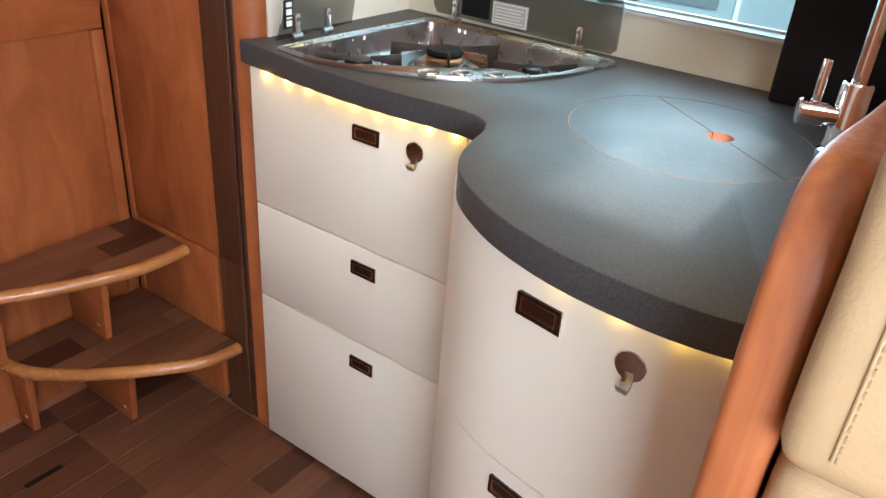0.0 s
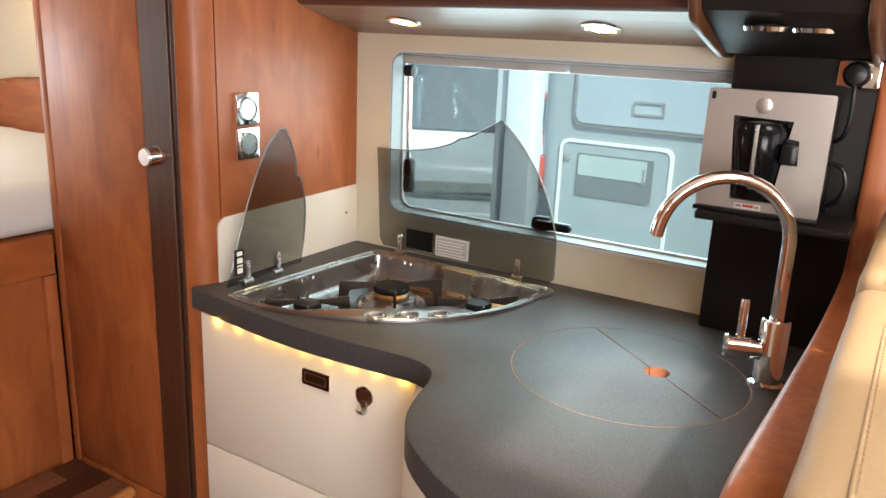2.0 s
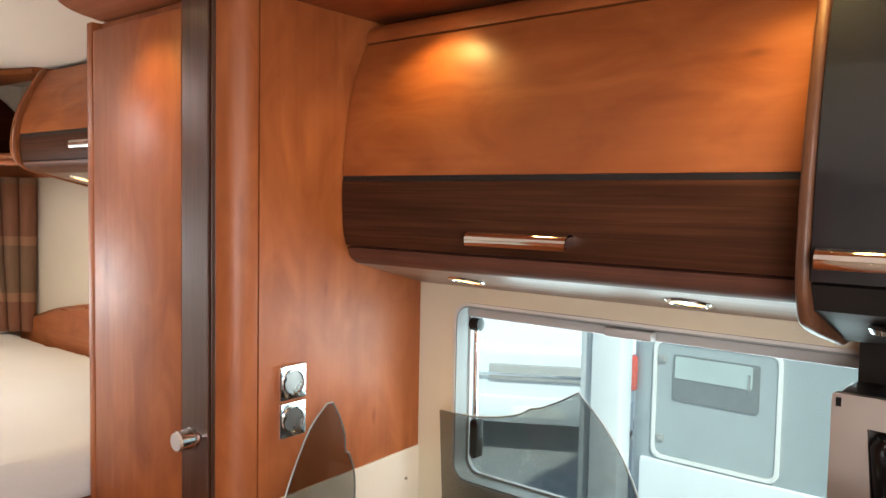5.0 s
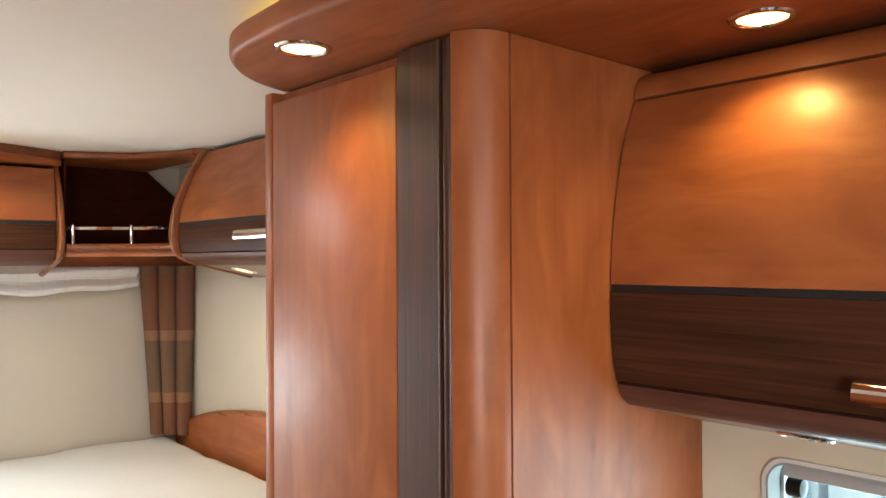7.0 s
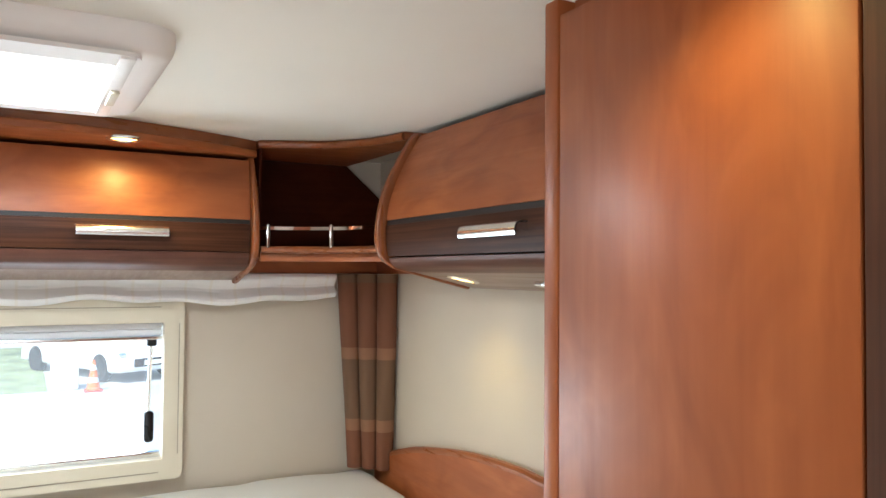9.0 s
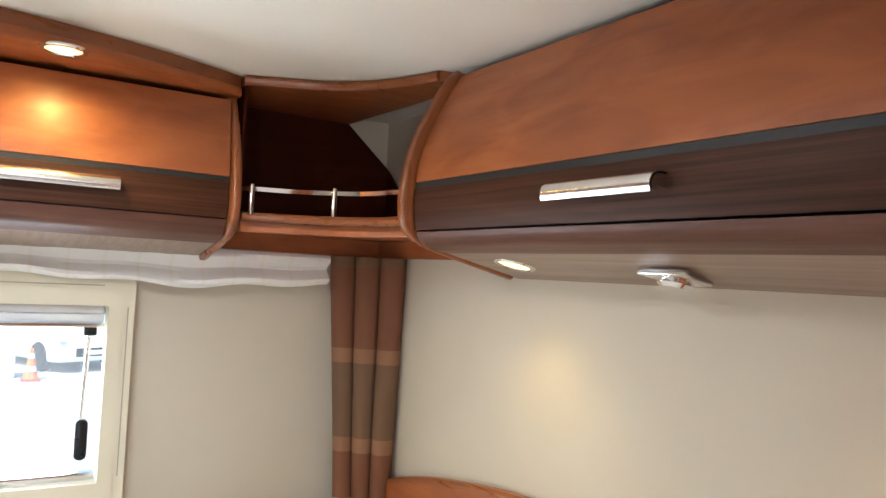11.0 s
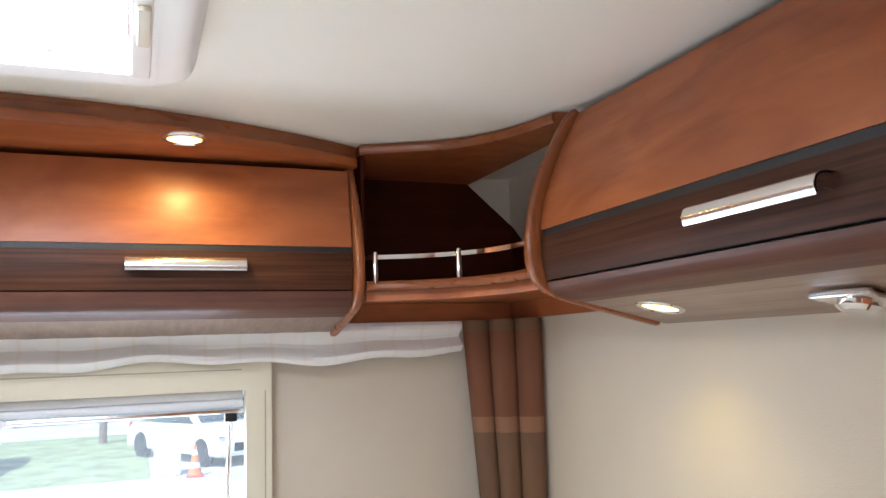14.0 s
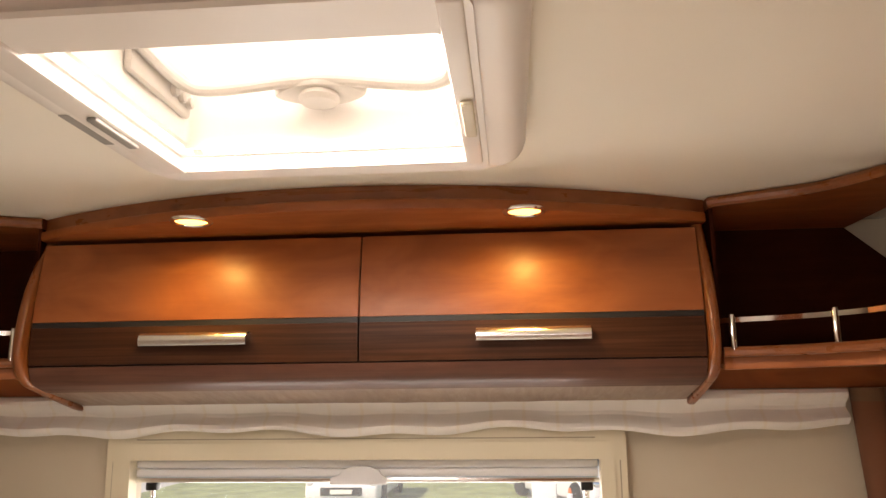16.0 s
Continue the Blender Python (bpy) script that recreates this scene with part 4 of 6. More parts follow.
# Pale colour stands in for light caught along the rim of the glass.
edge_glint = surface("edge_glint", (0.27, 0.30, 0.29), 0.25, 0.05)


def glass_lid(name, outline, axis, a, b, hinges, label, rim):
    """A raised smoked-glass flap with its hinges; outline in the plane across the axis."""
    pts = [p for p in outline]
    us = [p[0] for p in pts]
    base = place(axis, sum(us) / len(us), 0.94, a)
    t = thing(name, base, label, "hob cover", "raised hob covers")
    g = part("pane", prism(bm_new(), pts, axis, a, b), smoked, t, "smoked glass")
    i0, i1 = rim
    part("glint_line", tube(bm_new(), [place(axis, u, v, (a + b) / 2) for u, v in pts[i0:i1]], 0.0017, 6), edge_glint, t, "pale tube drawn as the glint along the glass edge")
    for u in hinges:
        bm = prism(bm_new(), rounded(u - 0.006, u + 0.006, 0.938, 0.982, 0.005), axis, a - 0.0022, b + 0.0022, 0.0006)
        hn = part("hinge", bm, alu, t, "steel hinge strap")
        c = place(axis, u, 0.94, (a + b) / 2)
        bm = lathe(bm_new(), [(0.002, -0.013), (0.007, -0.012), (0.007, 0.012), (0.002, 0.013)], c, "x" if axis == "y" else "y", 14)
        part("hinge_pin", bm, steel, hn)
        c = place(axis, u, 0.972, (a + b) / 2)
        part("hinge_screw", lathe(bm_new(), [(0.001, -0.007), (0.004, -0.006), (0.004, 0.006), (0.001, 0.007)], c, axis, 12), steel, hn)
    return t


# flap on the window side: (x, z)
f1 = [(-1.036, 0.95), (-0.632, 0.944), (-0.622, 0.952)] + smooth_line([(-0.622, 1.03), (-0.64, 1.09), (-0.668, 1.15), (-0.71, 1.207), (-0.757, 1.252)], 4)
f1 += smooth_line([(-0.79, 1.232), (-0.83, 1.212), (-0.852, 1.206), (-0.875, 1.192), (-0.93, 1.176), (-1.0, 1.167), (-1.058, 1.166)], 4) + [(-1.046, 0.965)]
fl1 = glass_lid("hob_cover_wide", f1, "y", 1.398, 1.403, (-0.99, -0.70), "wide smoked-glass hob cover folded up before the window", (2, -2))
part("dark_label", box(bm_new(), -0.972, -0.905, 1.3955, 1.3978, 0.957, 1.0), black_plastic, fl1, "black label")
lab = part("info_label", box(bm_new(), -0.897, -0.815, 1.3955, 1.3978, 0.953, 0.997), surface("label_grey", (0.40, 0.40, 0.38), 0.6), fl1, "grey printed label")
for x0, x1, z0, z1 in ((-0.895, -0.817, 0.9935, 0.995), (-0.895, -0.817, 0.955, 0.9565), (-0.895, -0.8935, 0.9565, 0.9935), (-0.8185, -0.817, 0.9565, 0.9935)):
    part("label_border", box(bm_new(), x0, x1, 1.3948, 1.3954, z0, z1), white_print, lab)
for k in range(5):
    part("print_line", box(bm_new(), -0.89, -0.824 - 0.006 * (k % 2), 1.3948, 1.3954, 0.9605 + k * 0.0063, 0.9622 + k * 0.0063), white_print, lab)
# flap on the panel side: (y, z)
f2 = [(0.995, 0.94), (1.192, 0.945)] + smooth_line([(1.202, 0.99), (1.207, 1.04), (1.205, 1.085), (1.193, 1.122), (1.184, 1.128), (1.181, 1.16), (1.168, 1.195), (1.152, 1.222)], 3) + smooth_line([(1.138, 1.222), (1.10, 1.185), (1.06, 1.11), (1.025, 1.02), (1.002, 0.95)], 4)
fl2 = glass_lid("hob_cover_narrow", f2, "x", -1.098, -1.093, (1.045, 1.125), "narrow smoked-glass hob cover folded up beside the panel", (2, -1))
plate = part("maker_plate", box(bm_new(), -1.0928, -1.0912, 1.012, 1.034, 0.958, 1.008), black_plastic, fl2, "black maker's plate with a pale mark")
for k, (z0, z1) in enumerate(((0.962, 0.972), (0.975, 0.978), (0.982, 0.992), (0.996, 1.004))):
    part("mark", box(bm_new(), -1.0910, -1.0903, 1.017, 1.030, z0, z1), white_print, plate)

# ---------------------------------------------------------------- mixer tap


def tap():
    bx, by = -0.188, 1.198
    t = thing("mixer_tap", (bx, by, 0.93), "tall chrome swan-neck mixer tap with a side lever", "tap")
    part("body", lathe(bm_new(), [(0.006, 0.93), (0.026, 0.93), (0.026, 0.936), (0.0205, 0.939), (0.0205, 1.03), (0.018, 1.034), (0.006, 1.034)], (bx, by, 0), "z", 28), chrome, t)
    d = Vector((-0.90, -0.44, 0)).normalized()
    R = 0.091
    pts = [(bx, by, 1.03), (bx, by, 1.08), (bx, by, 1.13)]
    c = Vector((bx, by, 1.143)) + d * R
    for k in range(0, 19):
        a = math.pi * k / 18 * 0.95
        pts.append(tuple(c - d * R * math.cos(a) + Vector((0, 0, R * math.sin(a)))))
    pts.append(tuple(Vector(pts[-1]) + Vector((d.x * 0.002, d.y * 0.002, -0.012))))
    part("spout", tube(bm_new(), pts, 0.0098, 16), chrome, t)
    s = Vector((-0.88, -0.30, 0)).normalized()
    st = Vector((bx, by, 0.985))
    stub = part("lever_stub", tube(bm_new(), [st, st + s * 0.03, st + s * 0.031, st + s * 0.062], [0.015, 0.015, 0.0185, 0.0185], 20), chrome, t)
    e = st + s * 0.062
    part("end_cap", tube(bm_new(), [e, e + s * 0.004], [0.018, 0.0165], 20), alu, stub, "pale satin end cap")
    l0 = st + s * 0.045
    part("lever", tube(bm_new(), [l0 + Vector((0, 0, 0.01)), l0 + Vector((0, 0, 0.07)), l0 + Vector((0, 0, 0.074))], [0.0065, 0.0065, 0.005], 14), chrome, stub)


tap()

# ---------------------------------------------------------------- sockets on the end panel
for z in (1.256, 1.191):
    s = thing("wall_socket", (-1.155, 1.108, z - 0.031), "square chrome wall socket", "socket", "sockets on the end panel")
    part("cover", prism(bm_new(), rounded(1.079, 1.137, z - 0.030, z + 0.031, 0.004), "x", -1.155, -1.147, 0.002), chrome, s)
    part("dish", lathe(bm_new(), [(0.017, 0.0), (0.024, 0.0), (0.024, 0.003), (0.021, 0.0035), (0.019, -0.004), (0.017, -0.004)], (-1.147, 1.108, z), "x", 28), chrome, s)
    part("recess", lathe(bm_new(), [(0.002, 0.0), (0.0195, 0.0), (0.0195, 0.0008), (0.002, 0.0008)], (-1.147, 1.108, z), "x", 28), steel_dark, s)
screw = solo("screw_cap", lathe(bm_new(), [(0.001, 0), (0.004, 0), (0.003, 0.002), (0.001, 0.0025)], (-1.151, 1.408, 1.005), "x", 10), chrome, "tiny chrome screw cap on the splash plate", "screw")

# ---------------------------------------------------------------- overhead lockers


def bar_handle(parent, at, along, out, w=0.19, lean=0.0, metal=chrome):
    """Chrome bar handle of bent sheet with closed ends."""
    a, o = Vector(along).normalized(), Vector(out).normalized()
    up = Vector((0, 0, 1))
    o = (o + up * lean).normalized()
    up = a.cross(o)
    if up.z < 0:
        up = -up
    m = Matrix((a, o, up)).transposed().to_4x4()
    m.translation = at
    line = [(0.0, 0.0115), (0.010, 0.012), (0.017, 0.0105), (0.0225, 0.0065), (0.0255, 0.0), (0.0255, -0.006), (0.023, -0.0115)]
    bm = shell(bm_new(), line, -0.003, "x", -w / 2, w / 2)
    bm.transform(m)
    hd = part("handle", bm, metal, parent, "bright bar handle")
    for s in (-1, 1):
        bm = prism(bm_new(), [(-0.002, 0.011), (0.010, 0.0115), (0.0168, 0.010), (0.022, 0.006), (0.025, 0.0), (0.025, -0.006), (0.0225, -0.011), (0.014, -0.004), (-0.002, -0.007)], "x", s * (w / 2 - 0.0035), s * w / 2)
        bm.transform(m)
        part("handle_end", bm, chrome, hd)
    return hd


def locker(name, axis, sign, line, spans, seam, strip, low, pelmet_line, under, a, b, label, ends, end_line, handle_z, mats, metal=chrome, grip=0.19):
    """Overhead locker: doors (upper veneer, black line, lower walnut), pelmet, underside and rounded end boards.
    line: profile of the door front as (depth, z); sign: side to which the carcass lies."""
    upper, lower, pel, endm = mats
    mid = (a + b) / 2
    t = thing(name, place(axis, line[1][0], under[-1][1], mid), label, "overhead cabinet")
    top = [p for p in line if p[1] > seam + 0.001] + [(np.interp(seam, [q[1] for q in line[::-1]], [q[0] for q in line[::-1]]), seam)]
    gap = [(np.interp(z, [q[1] for q in line[::-1]], [q[0] for q in line[::-1]]), z) for z in (seam - 0.0005, seam - strip)]
    bot = [(np.interp(seam - strip - 0.0005, [q[1] for q in line[::-1]], [q[0] for q in line[::-1]]), seam - strip - 0.0005)] + [p for p in line if low < p[1] < seam - strip - 0.002] + [(np.interp(low, [q[1] for q in line[::-1]], [q[0] for q in line[::-1]]), low)]
    for (x0, x1), hx in spans:
        d = part("door", shell(bm_new(), top, 0.018 * sign, axis, x0, x1, 0.0), upper, t, "cherry veneer door")
        part("black_line", shell(bm_new(), offset_line(gap, 0.0015 * sign), 0.016 * sign, axis, x0, x1), black_gap, d)
        part("lower_rail", shell(bm_new(), bot, 0.018 * sign, axis, x0, x1, 0.0), lower, d, "dark walnut lower rail")
        if hx is not None:
            dep = np.interp(handle_z, [q[1] for q in line[::-1]], [q[0] for q in line[::-1]])
            bar_handle(d, Vector(place(axis, dep - 0.0005 * sign, handle_z, hx)), place(axis, 0, 0, 1), place(axis, -sign, 0, 0), grip, 0.0, metal)
    part("pelmet", shell(bm_new(), pelmet_line, 0.012 * sign, axis, a, b), pel, t, "walnut pelmet below the doors")
    part("underside", shell(bm_new(), under, 0.012 * sign, axis, a, b), under_x, t, "walnut underside")
    inner = offset_line(line, 0.03 * sign)
    wall_d = under[-1][0]
    part("carcass", prism(bm_new(), inner + [(wall_d - 0.002 * sign, under[-1][1] + 0.03), (wall_d - 0.002 * sign, line[0][1])], axis, a + 0.002, b - 0.002), black_gap, t)
    for e0, e1 in ends:
        prof = end_line + offset_line(end_line, 0.028 * sign)[::-1]
        part("end_board", prism(bm_new(), prof, axis, e0, e1, 0.006, 3, 0.9), endm, t, "rounded cherry end board")
        fill = offset_line(end_line, 0.02 * sign) + [(wall_d, end_line[-1][1] + 0.01), (wall_d, end_line[0][1])]
        part("end_filler", prism(bm_new(), fill, axis, e0 + 0.004, e1 - 0.004), endm, t)
    return t


KL = smooth_line([(1.278, 1.856), (1.252, 1.794), (1.231, 1.704), (1.222, 1.611), (1.224, 1.529), (1.233, 1.488)], 4)
KU = [(1.262, 1.454), (1.452, 1.405)]
locker("kitchen_locker", "x", 1, KL, [((-1.152, -0.364), -0.766)], 1.614, 0.009, 1.489,
       smooth_line([(1.236, 1.484), (1.243, 1.468), (1.258, 1.456), (1.27, 1.452)], 3), KU, -1.152, -0.364,
       "long overhead kitchen locker, cherry above and walnut below", [], KL, 1.515, (cherry_x, walnut_x, pelmet_x, cherry_edge), chrome, 0.178)
solo("cornice", shell(bm_new(), [(1.303, 1.896), (1.291, 1.89), (1.281, 1.876), (1.279, 1.860)], 0.02, "x", -1.152, 1.0), cherry_x, "cherry cornice strip above the kitchen lockers", "trim")
under_tilt = (math.atan2(1.454 - 1.405, 1.452 - 1.262) * -1, 0, 0)
for x in (-0.964, -0.555):
    downlight((x, 1.354, 1.429), under_tilt, "kitchen spots", 1.2, "small oval chrome spotlight under the locker, switched on")

# oven housing with dark glass door and rounded wooden cheeks
OL = smooth_line([(1.24, 1.90), (1.215, 1.82), (1.19, 1.72), (1.175, 1.62), (1.17, 1.55), (1.172, 1.49)], 4)
oven = thing("oven", (-0.24, 1.3, 1.4), "built-in oven with black glass door and chrome bar", "oven")
part("housing", prism(bm_new(), offset_line(OL, 0.02) + [(1.18, 1.486), (1.20, 1.455), (1.375, 1.398), (1.45, 1.398), (1.45, 1.90)], "x", -0.349, -0.141), dark_panel, oven, "dark brown housing")
od = part("door", shell(bm_new(), OL, 0.016, "x", -0.348, -0.142), oven_glass, oven, "black glass door")
bar_handle(od, Vector((-0.247, 1.1695, 1.517)), (1, 0, 0), (0, -1, 0), 0.186)
EO = smooth_line([(1.238, 1.90), (1.210, 1.82), (1.184, 1.72), (1.168, 1.62), (1.163, 1.55), (1.165, 1.49), (1.177, 1.456), (1.21, 1.430), (1.38, 1.39)], 4)
for x0, x1 in ((-0.3635, -0.3495), (-0.1405, -0.1265)):
    part("cheek", prism(bm_new(), EO + [(1.45, 1.39), (1.45, 1.90)], "x", x0, x1, 0.005, 3, 0.9), cheek_brown, oven, "rounded dark brown wooden cheek")
for cx, cy in ((-0.272, 1.25), (-0.212, 1.28)):
    f = part("round_fitting", lathe(bm_new(), [(0.003, -0.004), (0.028, -0.004), (0.031, 0.0), (0.028, 0.006), (0.003, 0.008)], (cx, cy, 1.436), "z", 28, -1), chrome, oven, "round chrome fitting below the oven")

locker("living_locker", "x", 1, KL, [((-0.124, 0.45), None), ((0.454, 0.99), None)], 1.614, 0.009, 1.489,
       smooth_line([(1.236, 1.484), (1.243, 1.468), (1.258, 1.456), (1.27, 1.452)], 3), KU, -0.125, 0.99,
       "overhead locker above the bench, cherry and walnut", [], KL, 1.515, (cherry_x, walnut_x, pelmet_x, cherry_edge))

# dark back column with shelf, coffee maker, plug
col = thing("dark_column", (-0.225, 1.42, 0.93), "dark brown wall column behind the tap", "panel")
part("board", box(bm_new(), -0.335, -0.118, 1.385, 1.4475, 0.931, 1.397, 0.003), dark_panel, col)
part("shelf", box(bm_new(), -0.338, -0.12, 1.262, 1.387, 1.147, 1.160, 0.003), dark_panel, col, "narrow dark shelf")


def coffee_maker():
    c = thing("coffee_maker", (-0.255, 1.32, 1.16), "slim coffee maker with brushed silver front and black jug", "coffee maker")
    bm = slab_with_holes(bm_new(), rounded(-0.343, -0.167, 1.166, 1.347, 0.004, 3), [[(-0.303, 1.309), (-0.218, 1.306), (-0.222, 1.281), (-0.207, 1.279), (-0.205, 1.243), (-0.227, 1.242), (-0.234, 1.183), (-0.292, 1.183)]], 1.292, 1.28, "y")
    part("front_plate", bm, silver, c, "brushed silver front plate")
    part("case", box(bm_new(), -0.34, -0.17, 1.293, 1.384, 1.162, 1.344, 0.004), black_plastic, c, "black case")
    part("foot", box(bm_new(), -0.345, -0.165, 1.272, 1.384, 1.1602, 1.168, 0.002), black_plastic, c)
    part("button", lathe(bm_new(), [(0.002, 0), (0.0115, 0.0), (0.0115, 0.003), (0.009, 0.0045), (0.002, 0.0045)], (-0.262, 1.28, 1.326), "y", 28, -1), silver, c, "round button")
    j = part("jug", lathe(bm_new(), [(0.01, 1.187), (0.029, 1.187), (0.036, 1.25), (0.040, 1.29), (0.034, 1.302), (0.012, 1.306)], (-0.262, 1.2925, 0), "z", 28), jug_black, c, "glossy black jug")
    part("jug_grip", prism(bm_new(), rounded(-0.228, -0.207, 1.245, 1.274, 0.006), "y", 1.262, 1.286, 0.004), black_plastic, j)
    part("jug_spine", tube(bm_new(), [(-0.262, 1.257, 1.205), (-0.262, 1.252, 1.30)], 0.0035, 10), steel, j, "bright rib")
    m = part("maker_mark", box(bm_new(), -0.338, -0.332, 1.2788, 1.2799, 1.331, 1.342), black_plastic, c)
    b = part("badge", box(bm_new(), -0.284, -0.246, 1.2788, 1.2799, 1.170, 1.178), white_print, c, "small white badge with red mark")
    part("badge_mark", box(bm_new(), -0.272, -0.256, 1.2780, 1.2787, 1.1725, 1.1765), red_print, b)
    part("badge_bar", box(bm_new(), -0.282, -0.274, 1.2780, 1.2787, 1.172, 1.176), grey_label, b)
    part("badge_bar", box(bm_new(), -0.255, -0.248, 1.2780, 1.2787, 1.172, 1.176), grey_label, b)
    cable = smooth_line([(-0.155, 1.352, 1.365), (-0.153, 1.345, 1.345), (-0.152, 1.34, 1.31), (-0.158, 1.345, 1.285), (-0.17, 1.36, 1.275)], 6)
    part("cable", tube(bm_new(), cable, 0.0035, 8), black_plastic, c)
    loop = smooth_line([(-0.169, 1.34, 1.245), (-0.150, 1.335, 1.24), (-0.142, 1.335, 1.215), (-0.150, 1.335, 1.19), (-0.168, 1.34, 1.178)], 6)
    part("cable", tube(bm_new(), loop, 0.0035, 8), black_plastic, c)


coffee_maker()
sock = thing("wall_socket", (-0.152, 1.385, 1.35), "square chrome socket with a black plug on the column", "socket", "sockets on the column")
part("cover", prism(bm_new(), rounded(-0.182, -0.124, 1.355, 1.396, 0.004), "y", 1.375, 1.385, 0.002), chrome, sock)
part("plug", lathe(bm_new(), [(0.003, 0.0), (0.019, 0.0), (0.019, 0.018), (0.014, 0.028), (0.003, 0.03)], (-0.155, 1.375, 1.376), "y", 24, -1), black_plastic, sock, "black round plug")

# ---------------------------------------------------------------- bench back beside the kitchen
board = thing("partition_board", (-0.095, 0.95, 0), "thick cherry partition board between kitchen and bench", "partition")
outline = [(0.47, 0.0), (0.462, 0.9)] + smooth_line([(0.462, 1.03), (0.472, 1.095), (0.50, 1.135), (0.56, 1.142), (0.75, 1.118), (1.05, 1.088), (1.30, 1.082), (1.36, 1.10), (1.372, 1.16), (1.374, 1.30)], 4) + [(1.375, 1.398), (WALL - 0.003, 1.398), (WALL - 0.003, 0.0)]
part("board", prism(bm_new(), outline, "x", -0.1245, -0.0865, 0.010, 4, 0.9), board_edge, board)


def cushion(name, x0, x1, y0, y1, z0, z1, r, label, cat, stitched=True):
    t = thing(name, ((x0 + x1) / 2, (y0 + y1) / 2, z0), label, cat, "bench cushions")
    bm = box(bm_new(), x0, x1, y0, y1, z0, z1)
    bmesh.ops.bevel(bm, geom=list(bm.edges), offset=r, segments=5, affect="EDGES", profile=0.6)
    bmesh.ops.subdivide_edges(bm, edges=[e for e in bm.edges if e.calc_length() > 0.05], cuts=5, use_grid_fill=True)
    for v in bm.verts:
        v.co += Vector((noise.noise(v.co * 9), noise.noise(v.co * 9 + Vector((7, 0, 0))), noise.noise(v.co * 9 + Vector((0, 7, 0))))) * 0.0025
    part("cover", bm, leather, t)
    if stitched:
        n = int((z1 - z0 - 2 * r) / 0.0075)
        for s, xs in ((1, x0 + 0.02),):
            bm = bm_new()
            for k in range(int((y1 - y0 - 2 * r) / 0.0075)):
                yy = y0 + r + k * 0.0075
                box(bm, xs + 0.0118, xs + 0.0130, yy, yy + 0.0042, z1 - 0.002, z1 + 0.0009)
            for k in range(max(n, 0)):
                zz = z0 + r + k * 0.0075
                box(bm, xs + 0.0118, xs + 0.0130, y0 - 0.0009, y0 + 0.002, zz, zz + 0.0042)
            tagged(part("seam", bm, stitch, t, "stitched seam"), kind="stuff")
            welt = [(xs + 0.0105, y0 + 0.0006, z0 + r), (xs + 0.0105, y0 + 0.0006, z1 - r), (xs + 0.0105, y0 + r * 0.3, z1 - r * 0.25), (xs + 0.0105, y0 + r, z1 - 0.0006), (xs + 0.0105, y1 - r, z1 - 0.0006)]
            part("welt", tube(bm_new(), smooth_line(welt, 6), 0.0014, 8), leather, t, "raised leather welt")
    return t


cushion("back_cushion", -0.0855, 0.075, 0.432, 0.865, 0.985, 1.195, 0.022, "tan leather bench back cushion with stitched seam", "cushion")
cushion("back_cushion", -0.0855, 0.075, 0.885, 1.33, 0.985, 1.205, 0.03, "tan leather bench back cushion with stitched seam", "cushion")
cushion("lower_back_cushion", -0.084, 0.085, 0.45, 1.36, 0.50, 0.978, 0.03, "tan leather lower back cushion of the bench", "cushion", False)
cushion("seat_cushion", -0.084, 0.50, 0.40, 1.36, 0.36, 0.49, 0.03, "tan leather bench seat cushion", "cushion", False)
solo("bench_box", box(bm_new(), -0.084, 0.48, 0.47, 1.40, 0.0, 0.36, 0.006), cherry_x, "cherry bench box under the seat", "bench")

# ---------------------------------------------------------------- steps up to the bed


def clip_poly(pts, x0, x1, y0, y1):
    """The part of a polygon inside a box."""
    for k, lim, keep in ((0, x0, 1), (0, x1, -1), (1, y0, 1), (1, y1, -1)):
        out = []
        for i, p in enumerate(pts):
            q = pts[i - 1]
            pin, qin = (p[k] - lim) * keep > 0, (q[k] - lim) * keep > 0
            if pin != qin:
                f = (lim - q[k]) / (p[k] - q[k])
                out.append((q[0] + (p[0] - q[0]) * f, q[1] + (p[1] - q[1]) * f))
            if pin:
                out.append(p)
        pts = out
        if len(pts) < 3:
            return []
    keep = []
    for p in pts:
        if not keep or (Vector(p) - Vector(keep[-1])).length > 0.0004:
            keep.append(p)
    return keep


